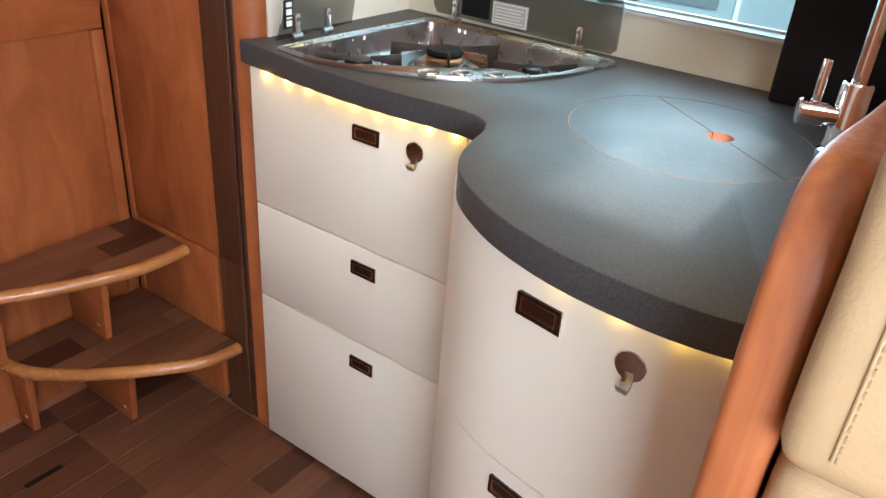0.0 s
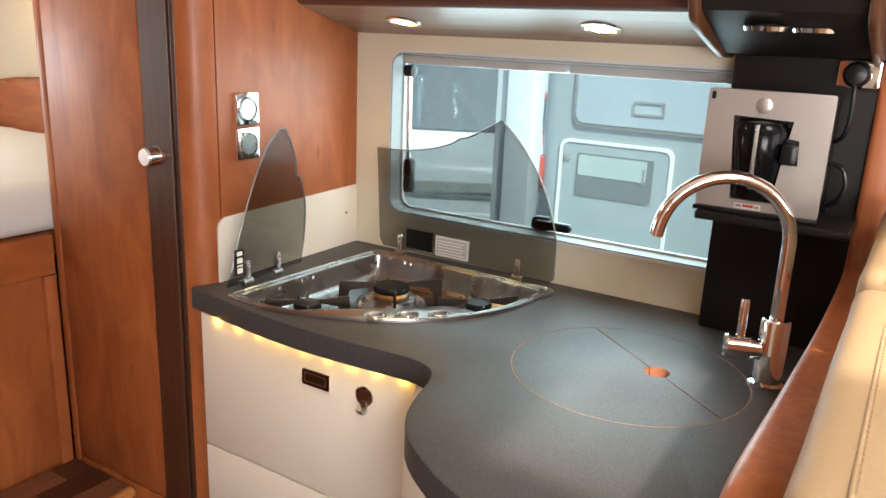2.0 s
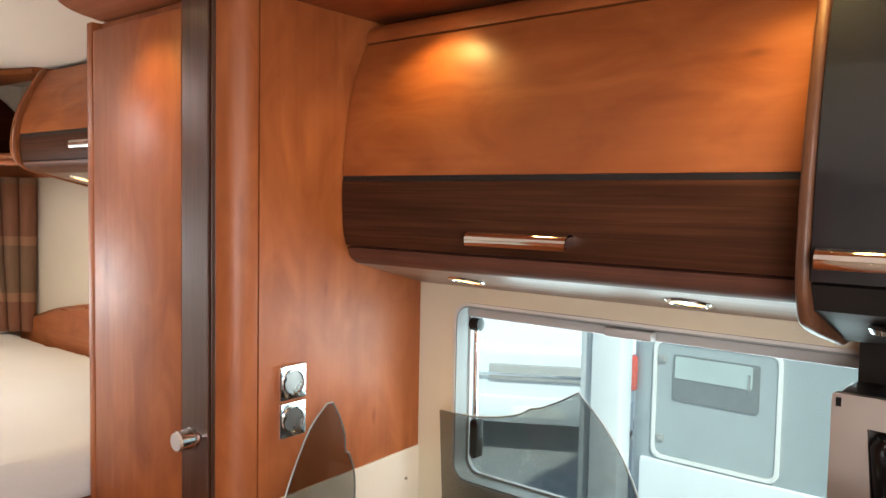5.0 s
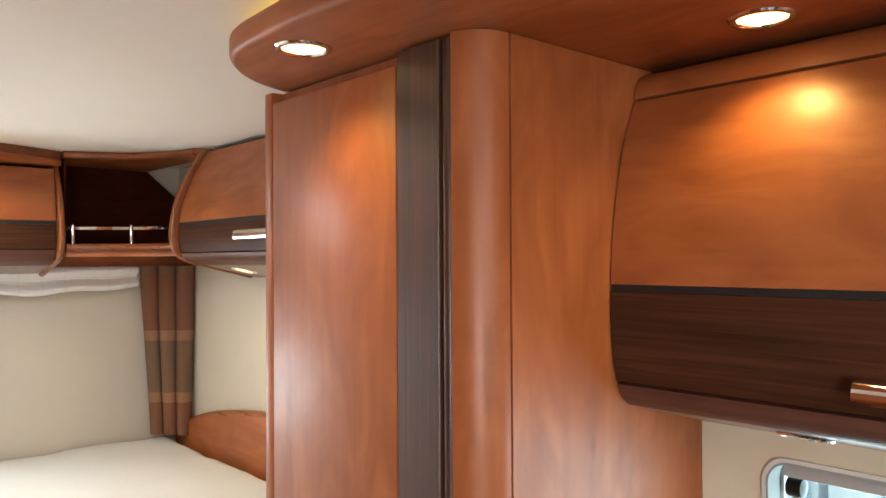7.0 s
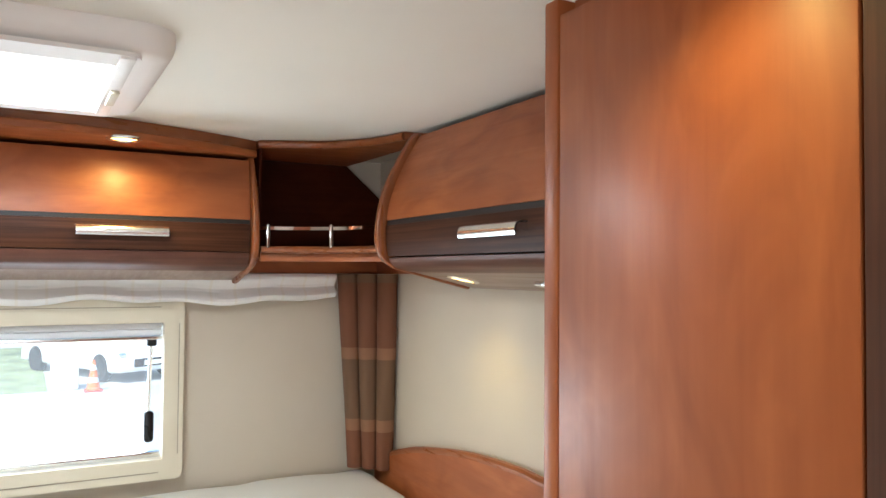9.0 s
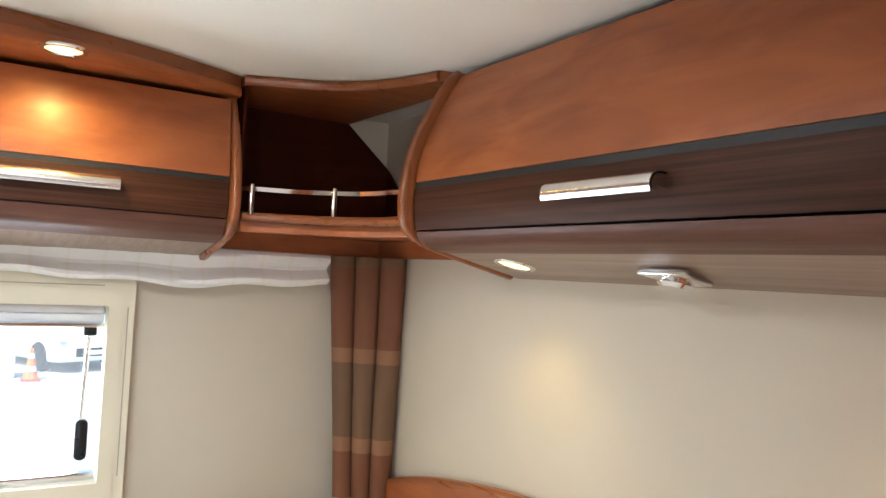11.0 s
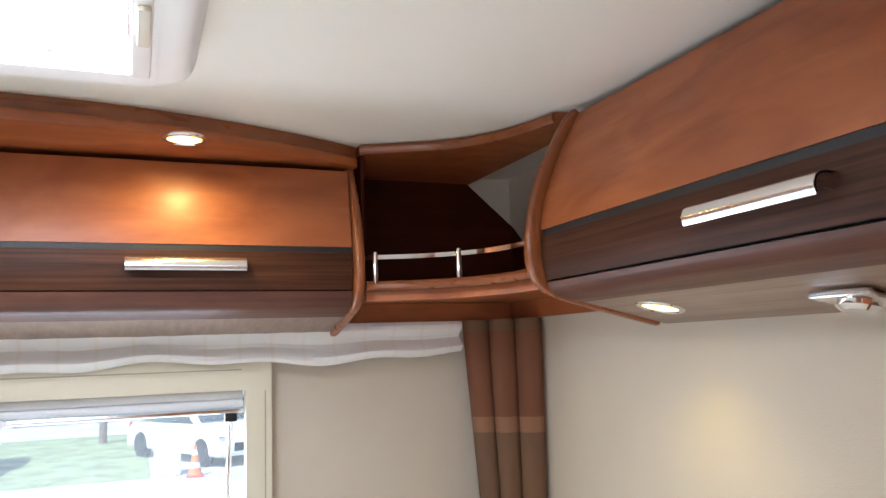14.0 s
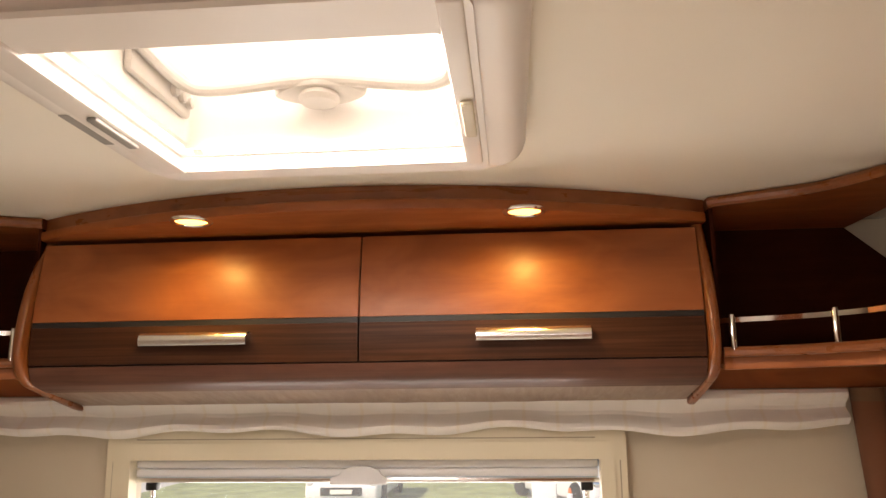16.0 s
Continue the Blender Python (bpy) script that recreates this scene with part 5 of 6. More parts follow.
def step_unit():
    t = thing("bed_steps", (-1.45, 0.8, 0), "two-tier wooden bed steps with golden rounded edges", "steps")
    for z, line in ((0.21, [(-1.238, 0.98), (-1.244, 0.935), (-1.262, 0.876), (-1.34, 0.77), (-1.434, 0.672), (-1.50, 0.625), (-1.56, 0.606), (-1.612, 0.602)]),
                    (0.41, [(-1.403, 0.98), (-1.400, 0.92), (-1.406, 0.843), (-1.438, 0.746), (-1.47, 0.672), (-1.505, 0.606), (-1.52, 0.58), (-1.55, 0.57), (-1.612, 0.566)])):
        ln = smooth_line(line, 5)
        tr = part("tread", prism(bm_new(), offset_line(ln, -0.012) + [(-1.612, 0.98)], "z", z - 0.022, z - 0.0015), plank_mat, t, "brown strip-pattern tread")
        body = offset_line(ln, -0.013) + [(-1.612, 0.98)]
        rng = random.Random(int(z * 100))
        for i in range(7):
            x0 = -1.612 + i * 0.068
            ys = [0.56, 0.56 + rng.uniform(0.1, 0.3)]
            while ys[-1] < 0.99:
                ys.append(ys[-1] + rng.choice((0.18, 0.26, 0.34)))
            for y0, y1 in zip(ys, ys[1:]):
                pc = clip_poly(body, x0 + 0.0005, x0 + 0.0675, y0 + 0.0005, y1 - 0.0005)
                if len(pc) > 2:
                    st = part("strip", prism(bm_new(), pc, "z", z - 0.0015, z + 0.0005), plank_mat, tr)
        nose = bm_new()
        tube(nose, [(x, y, z - 0.0125) for x, y in offset_line(ln, -0.006)], 0.0145, 12)
        part("nosing", nose, oak_edge, tr, "golden rounded nosing")
    for (y0, zlo, zhi, xe, xb) in ((0.80, 0.0, 0.188, -1.40, -1.61), (0.635, 0.0, 0.188, -1.535, -1.61), (0.80, 0.21, 0.388, -1.455, -1.61), (0.60, 0.21, 0.388, -1.53, -1.61)):
        part("support", prism(bm_new(), [(xb, zlo), (xe - 0.02, zlo), (xe, zhi), (xb, zhi)], "y", y0 - 0.008, y0 + 0.008, 0.0015), cherry_x, t, "upright cherry support")
        part("screw_cap", lathe(bm_new(), [(0.001, 0), (0.007, 0), (0.006, 0.0015), (0.001, 0.0015)], (xe - 0.045, y0 - 0.008, zlo + 0.03), "y", 12, -1), oak_edge, t)
    part("catch", box(bm_new(), -1.28, -1.262, 0.955, 0.98, 0.165, 0.185, 0.003), chrome, t, "small chrome catch")
    return t


def planks():
    m, nt, b = material("floor_strip", 0.42)
    oi = nt.nodes.new("ShaderNodeObjectInfo")
    r = ramp(nt, [(0.0, (0.052, 0.017, 0.009)), (0.3, (0.080, 0.028, 0.0145)), (0.6, (0.115, 0.042, 0.021)), (0.85, (0.155, 0.060, 0.030)), (1.0, (0.19, 0.076, 0.039))])
    nt.links.new(oi.outputs["Random"], r.inputs[0])
    f = node(nt, "ShaderNodeTexNoise", Scale=1.0, Detail=6.0, Roughness=0.7, Distortion=0.4)
    nt.links.new(coords(nt, (70, 3, 70), True), f.inputs["Vector"])
    hs = nt.nodes.new("ShaderNodeHueSaturation")
    mr = node(nt, "ShaderNodeMapRange", From_Min=0.3, From_Max=0.7, To_Min=0.72, To_Max=1.25)
    nt.links.new(f.outputs["Fac"], mr.inputs["Value"])
    nt.links.new(mr.outputs[0], hs.inputs["Value"])
    nt.links.new(r.outputs[0], hs.inputs["Color"])
    nt.links.new(hs.outputs[0], b.inputs["Base Color"])
    bump(nt, b, f.outputs["Fac"], 0.15, 0.0006)
    return m


plank_mat = planks()
step_unit()

# ---------------------------------------------------------------- bed
bed = thing("bed", (-2.3, 0.43, 0), "high cherry bed with a framed front panel", "bed")
part("deck", box(bm_new(), REAR + 0.005, -1.645, LEFT + 0.005, WALL - 0.005, 0.90, 0.955), cherry_y, bed)
part("panel", box(bm_new(), -1.648, -1.634, LEFT + 0.005, 0.98, 0.0, 0.90), cherry_z, bed, "recessed cherry panel")
part("top_rail", box(bm_new(), -1.645, -1.62, LEFT + 0.005, 0.981, 0.865, 0.955, 0.004), cherry_y, bed)
part("side_stile", box(bm_new(), -1.645, -1.62, 0.952, 0.981, 0.0, 0.863, 0.003), cherry_z, bed)
part("side_stile", box(bm_new(), -1.645, -1.62, -0.2, -0.13, 0.0, 0.863, 0.003), cherry_z, bed)


def mattress():
    bm = box(bm_new(), REAR + 0.02, -1.628, LEFT + 0.02, 1.40, 0.957, 1.075)
    bmesh.ops.bevel(bm, geom=list(bm.edges), offset=0.035, segments=4, affect="EDGES", profile=0.6)
    bmesh.ops.subdivide_edges(bm, edges=[e for e in bm.edges if e.calc_length() > 0.1], cuts=28, use_grid_fill=True)
    for v in bm.verts:
        if v.co.z > 1.0:
            d = noise.noise(v.co * 4) * 0.008
            q = v.co.copy()
            d += 0.0065 * noise.noise(Vector(((q.x + q.y) * 3, (q.x - q.y) * 20, 0)))
            v.co.z += d
    return solo("mattress", bm, linen, "white fitted sheet over a thick mattress", "mattress")


mattress()
hb = [(-3.035, 1.0), (-3.035, 1.085)] + smooth_line([(-3.015, 1.098), (-2.93, 1.132), (-2.793, 1.170), (-2.66, 1.194), (-2.55, 1.210), (-2.463, 1.218), (-2.337, 1.224), (-2.25, 1.222), (-1.95, 1.20), (-1.63, 1.15)], 4) + [(-1.63, 1.0)]
hbt = thing("headboard", (-2.3, 1.43, 1.0), "long arched cherry headboard along the wall", "headboard")
part("board", prism(bm_new(), hb, "y", 1.425, 1.448), cherry_x, hbt)
part("edge_band", tube(bm_new(), [(x, 1.4365, z) for x, z in hb[2:-1]], 0.012, 10), cherry_edge_x, hbt, "rounded solid edge")

# ---------------------------------------------------------------- lockers over the bed
RD = smooth_line([(1.307, 1.94), (1.268, 1.872), (1.238, 1.80), (1.228, 1.75), (1.227, 1.70), (1.233, 1.664)], 4)
RE = smooth_line([(1.305, 1.952), (1.278, 1.922), (1.228, 1.828), (1.208, 1.751), (1.207, 1.69), (1.232, 1.652), (1.29, 1.632), (1.443, 1.594)], 5)
RPEL = smooth_line([(1.234, 1.6650), (1.237, 1.656), (1.248, 1.646), (1.268, 1.639), (1.29, 1.634)], 3)
RUN = [(1.284, 1.637), (1.452, 1.598)]
side = locker("overhead_locker", "x", 1, RD, [((-2.532, -1.628), -2.084)], 1.747, 0.011, 1.6685, RPEL, RUN, -2.532, -1.628,
              "overhead locker above the headboard, cherry and walnut", [(-2.552, -2.534)], RE, 1.706, (cherry_x, walnut_x, pelmet_x, cherry_edge), alu, 0.178)
tilt = (math.atan2(1.642 - 1.598, 1.452 - 1.272) * -1, 0, 0)
downlight((-2.426, 1.36, 1.6195), tilt, "bed locker spots", 1.6)
# Unseen second spot, added to pair the one before it.
downlight((-1.72, 1.36, 1.6195), tilt, "bed locker spots", 1.6)
rl = thing("reading_lamp", (-2.09, 1.385, 1.6115), "flat chrome reading lamp with curved base", "reading lamp")
part("base_plate", prism(bm_new(), [(-2.130, 1.357), (-2.050, 1.357), (-2.060, 1.385), (-2.050, 1.413), (-2.130, 1.413), (-2.120, 1.385)], "z", 1.602, 1.611, 0.003), alu, rl, "satin curved plate")
part("spot_head", lathe(bm_new(), [(0.004, 0.0), (0.022, 0.0), (0.024, 0.006), (0.018, 0.011), (0.004, 0.012)], (-2.085, 1.385, 1.602), "z", 24, -1), chrome, rl, "round chrome spot head")
rl.rotation_euler = tilt
rl.location += Vector((-0.018, -0.010, 0.0024))

# rear locker: depth is x, larger towards the room
dx = -2.837 - (-1.6 - 1.228)
conv = lambda pts: [(-1.6 - y + dx, z) for y, z in pts]
XD, XE, XP = conv(smooth_line([(1.250, 1.902), (1.243, 1.86), (1.233, 1.80), (1.228, 1.75), (1.227, 1.70), (1.233, 1.664)], 4)), conv(RE), conv(smooth_line([(1.231, 1.6775), (1.235, 1.662), (1.247, 1.648), (1.268, 1.640), (1.29, 1.634)], 3))
XU = [(-1.6 - 1.284 + dx, 1.637), (REAR + 0.002, 1.600)]
XE = XE[:-1] + [(-3.062, 1.596)]
rear = locker("overhead_locker", "y", -1, XD, [((-0.168, 0.4245), 0.14), ((0.4275, 1.008), 0.724)], 1.757, 0.010, 1.6805, XP, XU, -0.168, 1.008,
              "rear overhead locker with two doors, cherry and walnut", [(-0.187, -0.170), (1.010, 1.027)], XE, 1.722, (cherry_y, walnut_y, pelmet_y, cherry_edge), alu)

# arched light board above the rear locker
ya, yb = -0.19, 1.03
arch = [(-2.865 + 0.165 * (1 - ((y - 0.42) / 0.61) ** 2), y) for y in np.linspace(ya, yb, 25)]
lb = thing("rear_light_board", (-2.85, 0.42, 1.91), "curved cherry light board above the rear locker", "light board")
part("board", prism(bm_new(), arch + [(-2.95, yb), (-2.95, ya)], "z", 1.912, 1.930, 0.004, 2, 0.9), cherry_y, lb)
part("fascia", shell(bm_new(), [(x - 0.012, y) for x, y in arch], 0.02, "z", 1.930, 1.9545), cherry_edge_y, lb, "curved dark fascia")
for y in (0.158, 0.714):
    downlight((-2.745, y, 1.912), None, "rear locker spots", 2.5, "small round recessed spotlight above the locker doors, switched on", 172)

# ---------------------------------------------------------------- corner shelves


def corner_shelf(flip):
    """Open corner shelf with a concave front, a chrome rail and an arched top; flip mirrors it about the middle of the vehicle."""
    my = (lambda y: 0.854 - y) if flip else (lambda y: y)
    ln = smooth_line([(-2.835, 1.033), (-2.83, 1.06), (-2.79, 1.14), (-2.73, 1.20), (-2.66, 1.235), (-2.575, 1.245)], 5)
    t = thing("corner_shelf", (-2.9, my(1.3), 1.62), "open cherry corner shelf with chrome rail", "corner shelf", "corner shelves")
    M = lambda pts: [(x, my(y)) for x, y in pts]
    close = [(-2.56, WALL - 0.004), (REAR + 0.004, WALL - 0.004), (REAR + 0.004, 1.034)]
    part("shelf_board", prism(bm_new(), M(ln + close), "z", 1.668, 1.686, 0.0), cherry_y, t)
    part("front_lip", prism(bm_new(), M(ln + offset_line(ln, 0.02)[::-1]), "z", 1.658, 1.690, 0.004, 2, 0.9), cherry_y, t, "cherry front lip")
    part("rear_rail", prism(bm_new(), M([(REAR + 0.002, 1.036), (REAR + 0.016, 1.036), (REAR + 0.016, WALL - 0.003), (REAR + 0.002, WALL - 0.003)]), "z", 1.629, 1.6675), cherry_y, t, "cherry rail on the rear wall")
    part("side_rail", prism(bm_new(), M([(REAR + 0.0165, WALL - 0.016), (-2.62, WALL - 0.016), (-2.62, WALL - 0.003), (REAR + 0.0165, WALL - 0.003)]), "z", 1.629, 1.6675), cherry_x, t, "cherry rail on the side wall")
    topl = smooth_line([(-2.858, 1.033), (-2.818, 1.115), (-2.779, 1.183), (-2.714, 1.238), (-2.64, 1.272), (-2.575, 1.29)], 5)
    part("top_board", prism(bm_new(), M(topl + [(-2.56, 1.36), (-2.64, 1.352), (REAR + 0.004, 1.342), (REAR + 0.004, 1.034)]), "z", 1.936, 1.9545, 0.0), cherry_y, t, "cherry arched top board")
    part("top_edge", tube(bm_new(), [(x, my(y), 1.9445) for x, y in topl], 0.0098, 10), cherry_edge_y, t, "rounded cherry edge")
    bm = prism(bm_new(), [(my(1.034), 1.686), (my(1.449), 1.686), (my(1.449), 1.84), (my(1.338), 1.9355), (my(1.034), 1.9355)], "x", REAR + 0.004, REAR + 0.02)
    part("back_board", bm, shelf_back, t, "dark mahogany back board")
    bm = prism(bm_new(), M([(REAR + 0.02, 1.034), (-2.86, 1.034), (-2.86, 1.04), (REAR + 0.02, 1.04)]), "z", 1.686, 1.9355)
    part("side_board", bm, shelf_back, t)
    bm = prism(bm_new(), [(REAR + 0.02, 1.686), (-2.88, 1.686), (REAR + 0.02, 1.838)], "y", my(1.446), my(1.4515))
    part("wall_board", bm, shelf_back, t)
    part("lip_nosing", tube(bm_new(), [(x, my(y), 1.686) for x, y in offset_line(ln, -0.003)], 0.0085, 10), cherry_edge_y, t, "rounded nosing")
    rail = smooth_line([(-2.85, 1.036, 1.738), (-2.829, 1.049, 1.738), (-2.80, 1.12, 1.738), (-2.754, 1.182, 1.738), (-2.69, 1.225, 1.738), (-2.57, 1.25, 1.738)], 5)
    bm = bm_new()
    line = [(x, my(y)) for x, y, z in rail]
    prism(bm, line + offset_line(line, 0.003)[::-1], "z", 1.734, 1.742)
    part("rail", bm, chrome, t, "flat chrome rail")
    for px, py in ((-2.829, 1.049), (-2.754, 1.182)):
        part("rail_post", tube(bm_new(), [(px, my(py), 1.686), (px, my(py), 1.742), (px, my(py), 1.747)], [0.0055, 0.0055, 0.004], 12), chrome, t, "chrome post")


corner_shelf(False)
corner_shelf(True)

# ---------------------------------------------------------------- curtains


def curtain(flip):
    my = (lambda y: 0.854 - y) if flip else (lambda y: y)
    bm = bm_new()
    n, rows = 60, 20
    grid = []
    for j in range(rows + 1):
        z = 1.09 + 0.538 * j / rows
        wd = 0.74 + 0.26 * j / rows
        row = []
        for i in range(n + 1):
            u = i / n
            c = Vector((-2.985, 1.385)) + Vector((0.068, 0.072)) * (((u - 0.5) * 1.78 - 0.11) * wd + 0.10 * (1 - j / rows))
            ph = (u * 3) % 1.0
            fold = 0.020 * (math.sin(math.pi * ph) ** 0.6) - 0.010 * (ph < 0.03)
            c += Vector((0.72, -0.69)) * (fold + 0.003 * math.sin(9 * z + 5 * u))
            row.append(bm.verts.new((c.x, my(c.y), z)))
        grid.append(row)
    for a, b in zip(grid, grid[1:]):
        for i in range(n):
            bm.faces.new((a[i], a[i + 1], b[i + 1], b[i]))
    ext = bmesh.ops.extrude_face_region(bm, geom=list(bm.faces), use_keep_orig=True)
    bmesh.ops.translate(bm, verts=[g for g in ext["geom"] if isinstance(g, bmesh.types.BMVert)], vec=(-0.0015, my(0.0015) - my(0), 0))
    solo("curtain", bm, curtain_brown, "narrow pleated brown curtain with paler bands", "curtain", "corner curtains", at=(-2.985, my(1.385), 1.09))


curtain(False)
curtain(True)


def valance():
    bm = bm_new()
    n, rows = 240, 10
    g = []
    for j in range(rows + 1):
        row = []
        for i in range(n + 1):
            y = -0.45 + 1.75 * i / n
            low = 1.553 + 0.006 * math.sin(y * 11) + 0.004 * math.sin(y * 29 + 1)
            z = low + (1.6265 - low) * j / rows
            puff = 0.012 * math.sin(math.pi * j / rows * 3 + 0.4 * math.sin(y * 9)) * (1 - 0.3 * j / rows)
            x = -3.032 + puff + 0.004 * noise.noise(Vector((y * 30, z * 20, 0)))
            row.append(bm.verts.new((x, y, z)))
        g.append(row)
    for a, b in zip(g, g[1:]):
        for i in range(n):
            bm.faces.new((a[i], a[i + 1], b[i + 1], b[i]))
    ext = bmesh.ops.extrude_face_region(bm, geom=list(bm.faces), use_keep_orig=True)
    bmesh.ops.translate(bm, verts=[q for q in ext["geom"] if isinstance(q, bmesh.types.BMVert)], vec=(-0.002, 0, 0))
    solo("valance", bm, sheer, "gathered white sheer valance above the rear window", "valance")


valance()

# ---------------------------------------------------------------- outside
ground = structure("ground", box(bm_new(), -400, 400, -400, 400, -1.05, -0.95), surface("pale_asphalt", (0.48, 0.48, 0.465), 0.85, 0.12, 0.6, 40, 0.4, 0.01), "pale grey asphalt yard")
paint_white = surface("white_vehicle_paint", (0.78, 0.79, 0.80), 0.25, 0.02)
paint_grey = surface("grey_vehicle_paint", (0.34, 0.385, 0.395), 0.3, 0.04)
van_paint = surface("pale_grey_van_paint", (0.60, 0.62, 0.63), 0.3, 0.03)
tyre = surface("tyre_rubber", (0.02, 0.02, 0.021), 0.8)
car_glass, _, _ = material("car_glass", 0.05, 0, 0.6, (0.07, 0.085, 0.09))
red_lens, _, _ = material("red_lens", 0.2, 0, 0.5, (0.6, 0.05, 0.02))
rim_mat = surface("alloy_rim", (0.6, 0.62, 0.64), 0.3, 0.05, metal=0.8)
grass = surface("lawn", (0.26, 0.31, 0.15), 0.9, 0.3, 1.5, 60, 0.8, 0.03)


def wheel(parent, x, y, z, r=0.33, axis="y"):
    w = part("wheel", lathe(bm_new(), [(r * 0.62, -0.1), (r * 0.92, -0.1), (r, -0.07), (r, 0.07), (r * 0.92, 0.1), (r * 0.62, 0.1)], (x, y, z), axis, 28), tyre, parent, "black tyre")
    bm = bm_new()
    lathe(bm, [(0.03, -0.075), (r * 0.2, -0.08), (r * 0.22, 0.08), (0.03, 0.085)], (x, y, z), axis, 16)
    for k in range(6):
        b2 = box(bm_new(), 0.03, r * 0.63, -0.03, 0.03, -0.07, 0.085, 0.004)
        b2.transform(Matrix.Translation((x, y, z)) @ (Matrix.Rotation(radians(90), 4, "X") if axis == "y" else Matrix.Rotation(radians(90), 4, "Y")) @ Matrix.Rotation(k * math.pi / 3, 4, "Z"))
        tmp = bpy.data.meshes.new("spoke")
        b2.to_mesh(tmp)
        b2.free()
        bm.from_mesh(tmp)
        bpy.data.meshes.remove(tmp)
    part("rim", bm, rim_mat, w, "spoked alloy rim")


def car(at, turn, label, body_mat, length=4.2, height=1.45, bumper_mat=None):
    t = thing("parked_car", (0, 0, 0), label, "car", "parked cars")
    L = length / 2
    low = [(-L, 0.28), (-L + 0.05, 0.72), (-L + 0.25, 0.86), (L - 1.2, 0.93), (L - 0.25, 0.76), (L, 0.60), (L - 0.02, 0.25), (L - 0.45, 0.22), (-L + 0.4, 0.22)]
    part("body", prism(bm_new(), low, "y", -0.88, 0.88, 0.09, 3), body_mat, t, "glossy body")
    cab = [(-L + 0.2, 0.86), (-L + 0.55, height - 0.03), (-0.2, height), (0.55, height - 0.08), (L - 1.15, 0.92)]
    part("roof", prism(bm_new(), cab, "y", -0.76, 0.76, 0.07, 3), body_mat, t)
    sidew = [(-L + 0.45, 0.9), (-L + 0.68, height - 0.12), (-0.2, height - 0.1), (0.5, height - 0.16), (L - 1.38, 0.92)]
    part("side_windows", prism(bm_new(), sidew, "y", -0.775, 0.775, 0.02), car_glass, t, "dark side windows")
    part("windscreen", prism(bm_new(), [(0.60, height - 0.12), (L - 1.2, 0.96), (L - 1.17, 0.97), (0.63, height - 0.11)], "y", -0.66, 0.66), car_glass, t, "dark windscreen")
    part("rear_window", prism(bm_new(), [(-L + 0.22, 0.90), (-L + 0.51, height - 0.09), (-L + 0.48, height - 0.08), (-L + 0.18, 0.90)], "y", -0.66, 0.66), car_glass, t, "dark rear window")
    part("rear_bumper", box(bm_new(), -L - 0.06, -L + 0.25, -0.86, 0.86, 0.24, 0.52, 0.05), bumper_mat or body_mat, t)
    part("grille", box(bm_new(), L - 0.03, L + 0.012, -0.5, 0.5, 0.36, 0.55, 0.01), black_plastic, t, "black grille")
    for s in (-1, 1):
        part("headlight", box(bm_new(), L - 0.2, L - 0.005, s * 0.83 - 0.14 * (s > 0), s * 0.83 + 0.14 * (s < 0), 0.58, 0.70, 0.03), chrome, t, "clear headlight")
        part("tail_light", box(bm_new(), -L - 0.01, -L + 0.08, s * 0.82 - 0.1 * (s > 0), s * 0.82 + 0.1 * (s < 0), 0.62, 0.85, 0.02), red_lens, t, "red tail light")
        for wx in (-L + 0.8, L - 0.8):
            wheel(t, wx, s * 0.82, 0.32, 0.32)
    part("number_plate", box(bm_new(), L + 0.012, L + 0.02, -0.26, 0.26, 0.40, 0.50), white_print, t)
    t.location = at
    t.rotation_euler = (0, 0, radians(turn))
    return t


